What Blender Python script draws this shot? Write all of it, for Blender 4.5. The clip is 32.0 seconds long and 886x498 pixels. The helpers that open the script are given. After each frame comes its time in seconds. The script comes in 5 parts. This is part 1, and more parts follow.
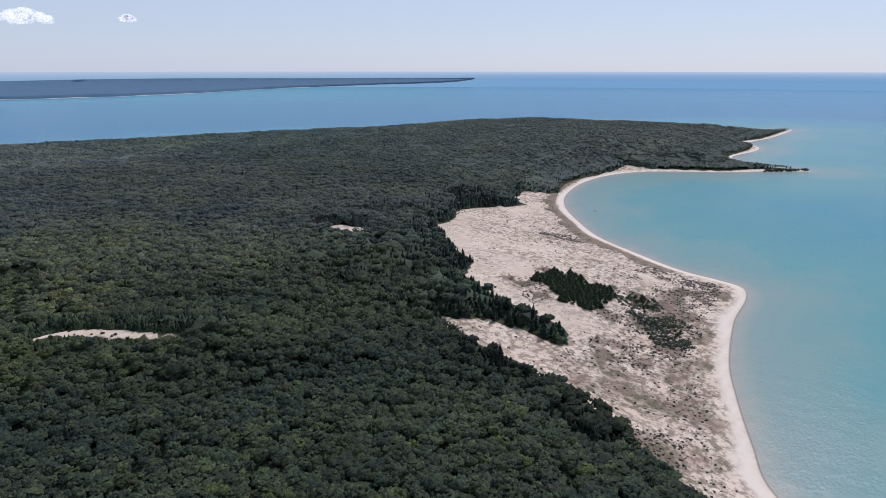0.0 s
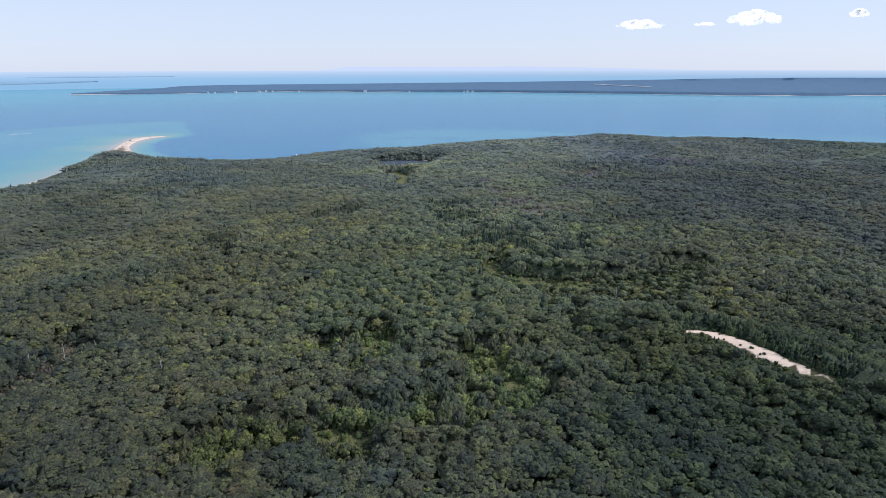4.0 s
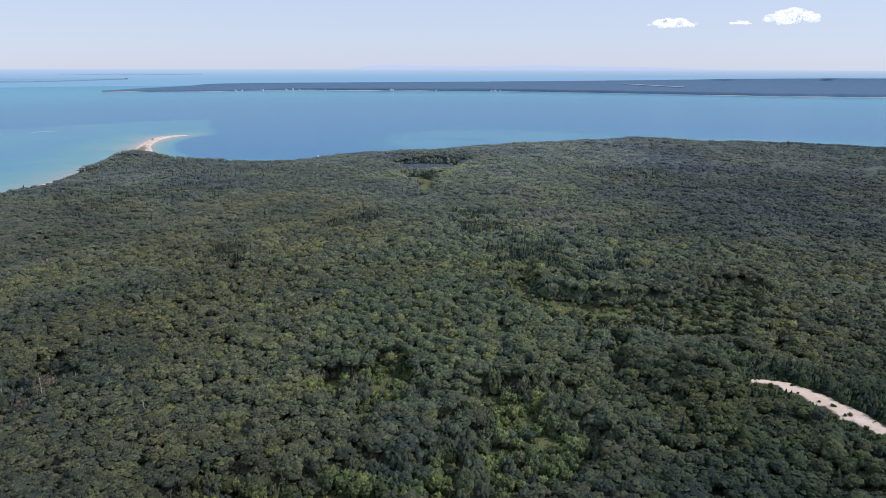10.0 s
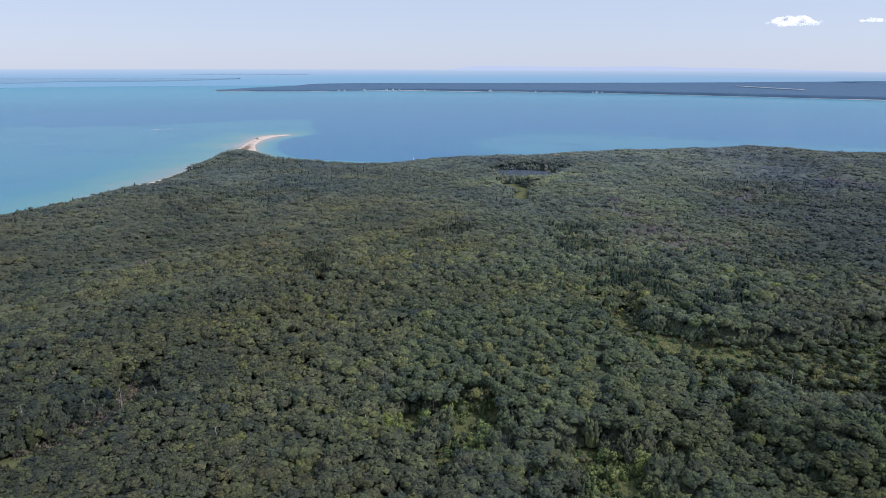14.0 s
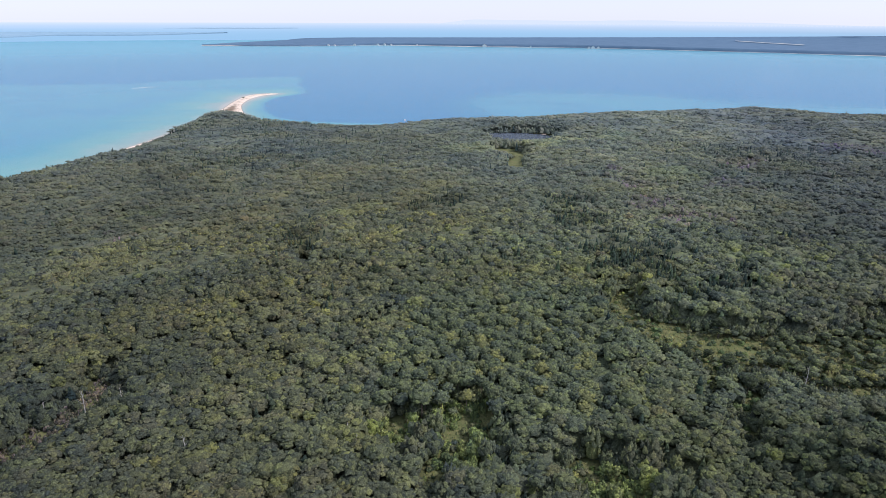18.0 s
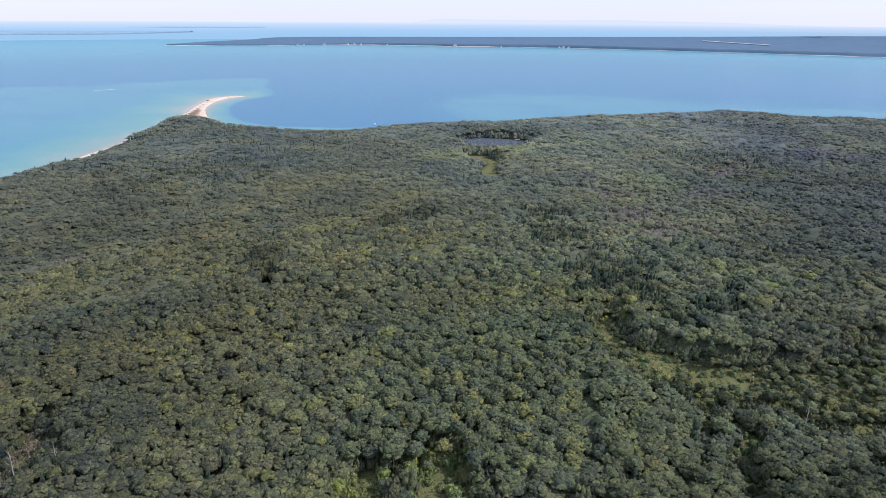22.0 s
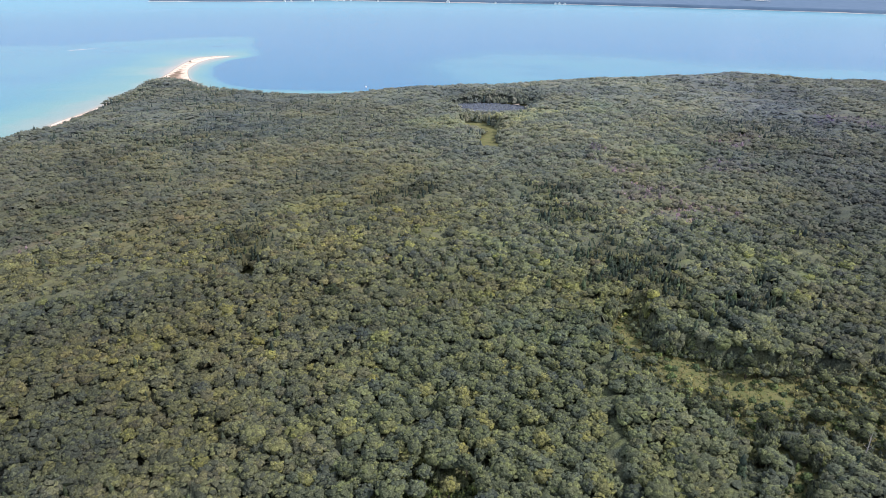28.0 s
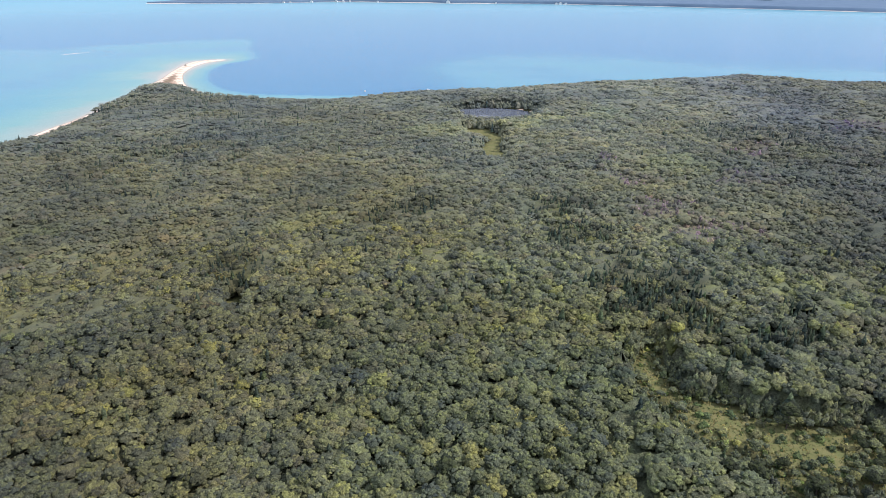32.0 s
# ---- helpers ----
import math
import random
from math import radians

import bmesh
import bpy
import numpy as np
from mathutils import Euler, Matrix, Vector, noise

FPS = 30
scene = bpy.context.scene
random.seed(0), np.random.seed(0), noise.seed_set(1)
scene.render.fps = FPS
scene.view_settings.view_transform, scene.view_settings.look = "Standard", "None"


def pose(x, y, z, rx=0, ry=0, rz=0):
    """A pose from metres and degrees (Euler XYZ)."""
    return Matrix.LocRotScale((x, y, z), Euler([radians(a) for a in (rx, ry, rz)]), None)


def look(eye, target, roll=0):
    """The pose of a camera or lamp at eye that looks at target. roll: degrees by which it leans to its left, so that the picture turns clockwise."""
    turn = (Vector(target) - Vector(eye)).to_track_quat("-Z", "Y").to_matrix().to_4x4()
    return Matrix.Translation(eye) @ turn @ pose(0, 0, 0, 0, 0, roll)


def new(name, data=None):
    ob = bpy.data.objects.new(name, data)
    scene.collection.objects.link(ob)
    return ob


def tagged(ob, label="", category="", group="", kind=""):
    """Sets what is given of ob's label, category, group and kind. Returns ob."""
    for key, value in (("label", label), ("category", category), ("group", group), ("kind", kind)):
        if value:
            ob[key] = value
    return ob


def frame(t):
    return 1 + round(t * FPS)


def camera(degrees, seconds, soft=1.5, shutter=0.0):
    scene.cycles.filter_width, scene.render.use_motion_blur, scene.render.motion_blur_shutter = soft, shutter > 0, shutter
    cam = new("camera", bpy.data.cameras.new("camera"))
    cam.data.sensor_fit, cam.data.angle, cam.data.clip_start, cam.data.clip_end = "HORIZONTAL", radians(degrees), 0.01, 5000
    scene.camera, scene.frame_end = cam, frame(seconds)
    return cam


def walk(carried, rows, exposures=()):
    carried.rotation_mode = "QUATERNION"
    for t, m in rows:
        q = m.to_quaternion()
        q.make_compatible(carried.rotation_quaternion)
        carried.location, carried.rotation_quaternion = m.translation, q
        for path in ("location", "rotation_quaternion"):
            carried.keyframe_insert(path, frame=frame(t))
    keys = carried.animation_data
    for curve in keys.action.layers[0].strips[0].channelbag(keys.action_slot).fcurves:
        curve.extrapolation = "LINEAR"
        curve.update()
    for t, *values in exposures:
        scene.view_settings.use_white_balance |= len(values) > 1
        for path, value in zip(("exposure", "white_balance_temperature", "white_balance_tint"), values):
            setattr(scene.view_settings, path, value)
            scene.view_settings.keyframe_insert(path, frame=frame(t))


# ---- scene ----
# seconds, place, tilt and turn of the drone's camera
PATH = [
    (0, 0.01, 1.18, 149.48, -15.561, -55.000, 0.02),
    (0.5, 1.29, 4.19, 149.50, -15.577, -49.625, -0.05),
    (1, 2.46, 7.25, 149.50, -15.611, -40.598, -0.10),
    (1.5, 3.50, 10.34, 149.47, -15.541, -31.236, -0.13),
    (2, 4.43, 13.46, 149.43, -15.556, -22.136, -0.15),
    (2.5, 5.24, 16.62, 149.36, -15.604, -13.047, -0.15),
    (3, 5.94, 19.81, 149.29, -15.629, -3.933, -0.15),
    (3.5, 6.53, 23.03, 149.21, -15.649, 0.709, -0.14),
    (5.5, 7.92, 36.13, 148.97, -15.677, 0.825, -0.05),
    (6, 8.06, 39.45, 148.95, -15.674, 1.268, -0.03),
    (6.5, 8.12, 42.78, 148.96, -15.672, 1.711, -0.00),
    (7, 8.11, 46.12, 149.00, -15.686, 2.273, 0.02),
    (7.5, 8.04, 49.47, 149.07, -15.670, 2.891, 0.04),
    (8, 7.92, 52.82, 149.18, -15.671, 3.040, 0.06),
    (8.5, 7.74, 56.18, 149.33, -15.674, 3.040, 0.08),
    (9, 7.53, 59.54, 149.52, -15.748, 3.040, 0.09),
    (9.5, 7.28, 62.90, 149.75, -15.752, 3.112, 0.11),
    (10, 6.99, 66.25, 150.03, -15.766, 3.035, 0.12),
    (10.5, 6.68, 69.60, 150.36, -15.763, 3.110, 0.13),
    (11, 6.34, 72.95, 150.73, -15.770, 3.110, 0.14),
    (11.5, 5.98, 76.28, 151.14, -15.781, 6.737, 0.15),
    (12, 5.61, 79.61, 151.60, -15.683, 11.325, 0.16),
    (12.5, 5.23, 82.92, 152.09, -15.746, 11.482, 0.16),
    (13, 4.83, 86.22, 152.63, -15.756, 11.481, 0.17),
    (13.5, 4.43, 89.51, 153.20, -15.767, 11.480, 0.17),
    (14, 4.02, 92.78, 153.80, -15.778, 11.479, 0.18),
    (14.5, 3.61, 96.04, 154.43, -19.545, 11.540, 0.18),
    (16.5, 1.91, 108.90, 157.15, -19.596, 11.601, 0.22),
    (17, 1.48, 112.07, 157.85, -19.507, 11.679, 0.23),
    (17.5, 1.03, 115.22, 158.54, -19.554, 11.595, 0.24),
    (18, 0.58, 118.36, 159.23, -19.562, 10.865, 0.26),
    (18.5, 0.12, 121.48, 159.90, -19.568, 9.766, 0.27),
    (19, -0.36, 124.59, 160.54, -19.571, 8.232, 0.29),
    (19.5, -0.85, 127.68, 161.16, -19.582, 8.226, 0.31),
    (20, -1.35, 130.76, 161.75, -19.525, 8.234, 0.32),
    (20.5, -1.88, 133.83, 162.30, -19.604, 8.282, 0.34),
    (21, -2.43, 136.88, 162.80, -19.614, 8.274, 0.36),
    (21.5, -3.01, 139.93, 163.25, -19.623, 8.337, 0.38),
    (22, -3.61, 142.98, 163.66, -19.656, 8.348, 0.40),
    (22.5, -4.24, 146.02, 164.00, -19.640, 8.395, 0.42),
    (23, -4.89, 149.06, 164.28, -19.622, 4.809, 0.44),
    (23.5, -5.58, 152.10, 164.51, -19.623, 4.072, 0.46),
    (24, -6.30, 155.15, 164.67, -19.627, 4.139, 0.47),
    (24.5, -7.05, 158.21, 164.77, -19.629, 4.130, 0.49),
    (25, -7.83, 161.28, 164.82, -19.656, 4.226, 0.50),
    (25.5, -8.63, 164.36, 164.81, -19.659, 7.612, 0.50),
    (27.5, -12.02, 176.99, 164.34, -20.493, 7.653, 0.49),
    (28, -12.87, 180.24, 164.17, -23.139, 7.624, 0.47),
    (28.5, -13.71, 183.53, 164.00, -23.069, 7.626, 0.45),
    (29, -14.53, 186.89, 163.86, -23.000, 7.600, 0.42),
    (29.5, -15.30, 190.30, 163.76, -23.070, 7.636, 0.39),
    (30, -16.00, 193.79, 163.73, -23.071, 7.645, 0.35),
    (30.5, -16.63, 197.35, 163.80, -23.074, 7.658, 0.31),
    (31, -17.15, 200.99, 164.00, -23.080, 7.673, 0.26),
    (31.5, -17.55, 204.73, 164.36, -23.087, 7.693, 0.21),
    (32, -17.79, 208.57, 164.92, -23.123, 7.724, 0.16),
]
cam = camera(68.6, 32.0, 0.4)
EXPOSURES = [(0.0, -0.31, 5850, 20), (2.0, 0.08, 5900, 19), (6.0, -0.02, 5900, 20), (14.0, -0.15, 5850, 21), (16.5, 0.24, 6120, 22), (25.0, 0.26, 6180, 24), (28.5, 0.60, 6600, 25), (32.0, 0.61, 6600, 25)]

def aimed(x, y, z, tilt, turn, roll):
    """The camera's place and turn: tilt below the horizon, turn to the left of north, roll."""
    a, b = radians(tilt), radians(turn)
    return look((x, y, z), (x - 50 * math.sin(b) * math.cos(a), y + 50 * math.cos(b) * math.cos(a), z + 50 * math.sin(a)), roll)


walk(cam, [(t, aimed(*row)) for t, *row in PATH], EXPOSURES)

# ---- world, sun ----
SUN_EL, SUN_AZ = radians(46), radians(88)      # height, and turn from +y towards +x
world = bpy.data.worlds.new("world")
scene.world = world
world.use_nodes = True
wn = world.node_tree
sky = wn.nodes.new("ShaderNodeTexSky")
sky.sky_type = "NISHITA"
sky.sun_disc = False
sky.sun_elevation, sky.sun_rotation = SUN_EL, SUN_AZ
sky.altitude, sky.air_density, sky.dust_density, sky.ozone_density = 100, 1.0, 0.3, 2.5
wn.nodes["Background"].inputs["Strength"].default_value = 0.15
haze = wn.nodes.new("ShaderNodeMix")
haze.data_type = "RGBA"
haze.inputs[0].default_value = 0.80
haze.inputs[7].default_value = (4.3, 4.85, 5.3, 1)      # thin even summer haze over the whole sky
wn.links.new(sky.outputs["Color"], haze.inputs[6])
wn.links.new(haze.outputs[2], wn.nodes["Background"].inputs["Color"])
sun = new("sun", bpy.data.lights.new("sun", "SUN"))
sun.data.energy, sun.data.angle, sun.data.color = 3.3, radians(0.53), (1.0, 0.95, 0.87)
sun_from = Vector((math.sin(SUN_AZ) * math.cos(SUN_EL), math.cos(SUN_AZ) * math.cos(SUN_EL), math.sin(SUN_EL)))
sun.matrix_world = look(sun_from * 400, (0, 0, 0))

rng = np.random.default_rng(7)


# ---- numbers of the land ----
def vnoise(x, y, size, seed=0):
    """Smooth value noise, -1 to 1, with cells of that size."""
    x, y = np.asarray(x, float) / size, np.asarray(y, float) / size
    i, j = np.floor(x).astype(np.int64), np.floor(y).astype(np.int64)
    u, v = x - i, y - j
    u, v = u * u * (3 - 2 * u), v * v * (3 - 2 * v)

    def h(a, b):
        n = (a * 374761393 + b * 668265263 + seed * 1442695041) & 0x7FFFFFFF
        n = ((n ^ (n >> 13)) * 1274126177) & 0x7FFFFFFF
        return ((n ^ (n >> 16)) & 0xFFFF) / 32767.5 - 1
    return (h(i, j) * (1 - u) + h(i + 1, j) * u) * (1 - v) + (h(i, j + 1) * (1 - u) + h(i + 1, j + 1) * u) * v


def step(a, b, v):
    u = np.clip((v - a) / (b - a), 0, 1)
    return u * u * (3 - 2 * u)


def curve(points, n=5, closed=False):
    """A smooth line through the points."""
    p = np.array(points, float)
    k = len(p)
    out = []
    for i in range(k if closed else k - 1):
        a, b, c, d = (p[(i + o) % k] if closed else p[min(max(i + o, 0), k - 1)] for o in (-1, 0, 1, 2))
        for u in np.arange(n) / n:
            out.append(0.5 * (2 * b + (c - a) * u + (2 * a - 5 * b + 4 * c - d) * u * u + (3 * b - a - 3 * c + d) * u ** 3))
    if not closed:
        out.append(p[-1])
    return np.array(out)


def near_line(x, y, line, closed=False):
    """Distance to a line, and how far along it (0 to 1) the nearest point is."""
    x, y = np.asarray(x, float), np.asarray(y, float)
    best, along = np.full(x.shape, 1e9), np.zeros(x.shape)
    n = len(line)
    for i in range(n if closed else n - 1):
        (ax, ay), (bx, by) = line[i], line[(i + 1) % n]
        dx, dy = bx - ax, by - ay
        u = np.clip(((x - ax) * dx + (y - ay) * dy) / (dx * dx + dy * dy + 1e-9), 0, 1)
        d = np.hypot(x - ax - u * dx, y - ay - u * dy)
        m = d < best
        best = np.where(m, d, best)
        along = np.where(m, (i + u) / n, along)
    return best, along


def inside(x, y, line):
    x, y = np.asarray(x, float), np.asarray(y, float)
    odd = np.zeros(x.shape, bool)
    n = len(line)
    for i in range(n):
        (ax, ay), (bx, by) = line[i], line[(i + 1) % n]
        if ay != by:
            odd ^= ((ay > y) != (by > y)) & (x < (bx - ax) * (y - ay) / (by - ay) + ax)
    return odd


SOUTH = [(-150, -420), (60, -300), (150, -120), (200, -25), (235, 17), (266, 31), (308, 46), (346, 57), (407, 67), (452, 69)]
BAY = [(478, 76), (487, 95), (496, 125), (525, 171), (557, 215), (610, 260), (668, 300), (732, 327), (819, 344), (899, 340), (962, 312), (1000, 262), (1033, 205), (1074, 160)]
POINT = [(1106, 112), (1122, 104), (1127, 140), (1128, 172), (1150, 215), (1229, 238), (1330, 222), (1401, 226), (1470, 262), (1520, 256), (1640, 236), (1850, 228), (1858, 240)]
NORTH = [(1700, 330), (1590, 520), (1500, 720), (1340, 880), (1090, 930), (880, 1020), (660, 1120), (500, 1190), (350, 1205), (248, 1205), (130, 1170), (30, 1150), (-60, 1125)]
SPIT = [(-211, 1108), (-300, 1088), (-414, 1085), (-465, 1100), (-511, 1130), (-561, 1188), (-611, 1274), (-634, 1330), (-652, 1400), (-652, 1452), (-634, 1488), (-638, 1497), (-664, 1488), (-684, 1452), (-674, 1385), (-654, 1312), (-628, 1230), (-612, 1150)]
WEST = [(-580, 1037), (-562, 930), (-556, 853), (-536, 742), (-552, 600), (-560, 420), (-540, 200), (-500, 0), (-440, -230), (-330, -390)]
COAST = curve(SOUTH + BAY + POINT + NORTH + SPIT + WEST, 5, True)

# the wood's edge along the dunes, closed over the lake
DUNES = np.array([(194, 7), (202, 32), (211, 50), (219, 66), (236, 77), (242, 102), (246, 132), (250, 171), (258, 184), (276, 165), (287, 122), (311, 138), (308, 180), (317, 207), (349, 221), (384, 266), (420, 302), (453, 307), (502, 335), (570, 331), (628, 329), (689, 369), (720, 336), (800, 352), (990, 345), (1000, -250), (150, -250), (172, -60)], float)
BLOWOUT = [(111, 287), (121, 285), (127, 276), (133, 265), (138, 254), (144, 244)]
RIDGE = [(104, 292), (122, 284), (138, 258), (152, 232)]
SMALL_SANDS = [(352, 366, 8), (359, 352, 9), (365, 338, 8), (545, 368, 7), (532, 352, 6), (652, 348, 9), (636, 334, 9), (345, 300, 3), (-538, 826, 15), (-542, 846, 17), (-546, 868, 16), (-548, 890, 13), (-548, 908, 10), (-578, 1055, 9)]
CLEARING = [(36, 457), (40, 445), (40, 433), (42, 421), (47, 413), (56, 415), (62, 409), (69, 404), (79, 402), (88, 399), (97, 401), (108, 399), (120, 403), (132, 413), (145, 425), (164, 421), (154, 396), (139, 370), (120, 364), (104, 362), (96, 371), (86, 375), (79, 373), (72, 378), (67, 372), (66, 358), (61, 354), (60, 364), (62, 379), (57, 386), (51, 390), (44, 393), (39, 400), (34, 410), (30, 415), (26, 428), (31, 442)]
DRY = [(-195, 258, 9), (-190, 268, 9), (-186, 277, 9), (-183, 288, 9), (-180, 300, 8), (-180, 312, 7), (-184, 324, 7)]
OPENINGS = [(px, py, 0.5 * r) for px, py, r in DRY] + [(-53, 314, 6.0), (-32, 313, 7.0), (-24, 322, 4), (-35, 288, 4), (14, 298, 4.5), (32, 266, 5), (26, 283, 4), (70, 340, 4.5), (68, 324, 4), (75, 349, 3.5), (73, 358, 3.5), (-38, 232, 5), (-26, 230, 4), (150, 425, 5), (137, 403, 5), (111, 376, 4), (116, 362, 4.5), (151, 357, 4), (134, 386, 4), (-157, 477, 3), (16, 262, 4)]
MEADOW = [(-78, 857), (-67, 847), (-50, 823), (-54, 775), (-43, 766)]
POND = (-58, 948, 41, 25)
WEST_SHELF = [(-3600, 1350), (-2200, 1500), (-1600, 1560), (-1165, 1605), (-1000, 1632), (-907, 1680), (-820, 1745), (-730, 1760), (-640, 1690), (-600, 1600), (-560, 1530), (-640, 1440), (-600, 1100), (-500, 500), (-700, -300), (-3600, -300)]
NORTH_SHELF = [(-250, 1430), (-234, 1547), (-191, 1616), (-82, 1695), (11, 1731), (150, 1680), (274, 1620), (399, 1590), (600, 1560), (900, 1500), (1300, 1300), (1700, 900), (1500, 600), (0, 1100), (-120, 1120)]
SHRUBS = [(-36, 322, 13), (-30, 304, 16), (-48, 312, 12), (26, 280, 13), (34, 262, 12), (26, 247, 12), (10, 240, 12), (-8, 238, 13), (-30, 230, 15), (-55, 226, 15), (-78, 224, 14), (12, 292, 7), (-20, 334, 8), (112, 317, 9), (120, 330, 8)]
DARK = [(-170, 497, 14), (-168, 478, 9), (-172, 512, 9), (-94, 597, 14), (-85, 609, 13), (-107, 575, 9), (32, 492, 12), (37, 481, 10), (57, 496, 12), (59, 454, 11), (64, 441, 9), (29, 517, 10), (46, 472, 12), (26, 472, 8), (51, 484, 12), (12, 559, 16), (4, 600, 18), (42, 440, 5), (85, 458, 8), (99, 470, 6), (66, 432, 6), (330, 230, 38), (290, 250, 40), (300, 150, 22), (420, 340, 30), (230, 130, 20), (216, 85, 14), (560, 350, 30)]
MIXED = [(-300, 900, 90), (-430, 960, 110), (-327, 758, 50), (-380, 760, 60), (-339, 667, 36), (200, 800, 60)]
GREY = [(56, 663, 18), (78, 613, 15), (132, 665, 15), (85, 561, 12), (66, 601, 15), (41, 713, 18), (123, 545, 10), (105, 565, 12), (162, 758, 20), (293, 852, 28), (-286, 480, 12)]
YELLOW = [(-20, 502, 10), (-30, 514, 10), (-7, 492, 9), (122, 479, 11), (102, 498, 12), (89, 534, 12), (123, 464, 8), (225, 622, 15), (-155, 556, 12), (-150, 574, 9), (94, 701, 24), (207, 740, 20), (-315, 542, 14), (-20, 860, 30), (60, 880, 26), (-110, 830, 30)]
HEATH = [(440, 92, 30), (365, 104, 26), (345, 88, 16), (385, 122, 16), (352, 160, 30), (230, 62, 12), (300, 100, 12), (420, 118, 16), (520, 240, 14), (470, 140, 14), (-622, 1232, 13), (-600, 1190, 14), (-575, 1152, 12)]


def blob(x, y, rows, edge=5.0, seed=3):
    """1 inside any of the round patches, uneven at their edges."""
    out = np.zeros(np.shape(x))
    wob = edge * vnoise(x, y, 14, seed)
    for cx, cy, r in rows:
        out = np.maximum(out, 1 - step(r - 3, r + 3, np.hypot(x - cx, y - cy) + wob))
    return out


def shore(x, y):
    """Metres inland (negative: out on the lake)."""
    d, _ = near_line(x, y, COAST, True)
    return np.where(inside(x, y, COAST), d, -d)


def pond_at(x, y):
    return np.hypot((x - POND[0]) / POND[2], (y - POND[1]) / POND[3]) + 0.12 * vnoise(x, y, 22, 5)


BLOW = curve(BLOWOUT, 4)
MEAD = curve(MEADOW, 4)


def masks(x, y, d):
    """Shares of bare sand, grass and open (treeless) ground."""
    dune = inside(x + 2.5 * vnoise(x, y, 16, 8), y + 2.5 * vnoise(x, y, 16, 9), DUNES)
    bd, ba = near_line(x, y, BLOW)
    blow = 1 - step(-1.5, 1.5, bd - (1.7 + 3.6 * np.sin(np.pi * np.clip(ba * 1.2, 0, 1)) ** 1.2) - 0.8 * vnoise(x, y, 6, 2))
    small = blob(x, y, SMALL_SANDS, 3)
    spit = ((y > 1118 + 1.1 * (x + 588) + 10 * vnoise(x, y, 26, 4)) & (y > 1010) & (x < -440) & (y > 1055 + 0.6 * (-500 - x))) * 1.0
    beach = 1 - step(6, 15, d + 6 * vnoise(x, y, 60, 12))
    sand = np.maximum.reduce([dune * 1.0, blow, small, spit, beach, 1 - step(0.05, 0.09, np.abs(pond_at(x, y) - 1.04))])
    clear = inside(x + 3.0 * vnoise(x, y, 9, 6), y + 3.0 * vnoise(x, y, 9, 16), CLEARING) * 1.0
    clear = np.maximum(clear, blob(x, y, OPENINGS, 2.5, 17))
    md, _ = near_line(x, y, MEAD)
    mead = np.maximum(1 - step(-2, 2, md - 5.5 - 4 * vnoise(x, y, 14, 7)), blob(x, y, [(-72, 852, 12), (-55, 825, 10), (-52, 780, 11), (-46, 765, 8)], 7, 18))
    rim = 1 - step(1.0, 1.22, pond_at(x, y))
    # grassy strip from the pond towards the camera, which keeps the pond in view
    far = np.hypot(x, y - 60) + 1e-6
    pond_view = np.zeros(np.shape(x))
    for k in (8, 18, 28, 38, 48, 58):
        pond_view = np.maximum(pond_view, 1 - step(0.9, 1.05, pond_at(x + k * x / far, y + k * (y - 60) / far)))
    grass = np.maximum.reduce([clear, mead, 0.8 * pond_view, 0.8 * blob(x, y, SHRUBS, 8, 63), 0.9 * blob(x, y, DRY, 6, 62)])
    return sand, grass, np.maximum.reduce([sand, clear, mead, rim]), rim


def height(x, y, d, sand):
    plateau = np.clip(22 + 0.05 * x, 10, 26) + 2.2 * vnoise(x, y, 170, 1) + 1.0 * vnoise(x, y, 60, 2)
    plateau += 15.0 * np.exp(-(near_line(x, y, RIDGE)[0] / 25) ** 2) - 4 * np.exp(-(((x - 150) / 40) ** 2 + ((y - 335) / 40) ** 2)) + 4 * np.exp(-(((x - 255) / 120) ** 2 + ((y - 1100) / 70) ** 2))
    plateau += 5 * np.exp(-(((x - 362) / 45) ** 2 + ((y - 350) / 40) ** 2))
    plateau += 9 * np.exp(-(((x + 550) / 38) ** 2 + ((y - 1045) / 55) ** 2)) + 2.5 * np.exp(-(((x - 256) / 36) ** 2 + ((y - 1140) / 50) ** 2))
    plateau -= 6 * (1 - step(-330, -120, x)) * step(800, 1020, y)
    rise = step(4, 165, d)
    steep = step(2, 60, d)
    mix = step(0.0, 250, np.maximum(x + 0.2 * y - 60, 0)) * (1 - step(430, 700, y))
    z = 1.5 + (plateau - 1.5) * (rise * mix + steep * (1 - mix))
    z += sand * step(14, 50, d) * (0.2 + 0.8 * step(30, 60, np.hypot(x - 128, y - 268))) * (1.7 * vnoise(x, y, 24, 31) + 0.7 * vnoise(x, y, 9, 32))
    z = np.where(d < 12, -0.6 + 2.1 * (d + 4) / 16 * (d > -4) + np.where(d < -4, (d + 4) * 0.08, 0) + step(0, 12, d) * (z - 1.5), z)
    z = np.where((y > 1180) & (x < -500), np.minimum(z, 3 + 0.02 * np.maximum(d, 0)), z)
    r = pond_at(x, y)
    z = np.where(r < 1.6, z + (17.4 - z) * (1 - step(0.95, 1.6, r)), z)
    return np.where(r < 1.0, 17.0 - 0.0 * r, z)


def land(x, y):
    x, y = np.asarray(x, float), np.asarray(y, float)
    d = shore(x, y)
    sand, grass, bare, rim = masks(x, y, d)
    return d, sand, grass, bare, rim, height(x, y, d, sand)


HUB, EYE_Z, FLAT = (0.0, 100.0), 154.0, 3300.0


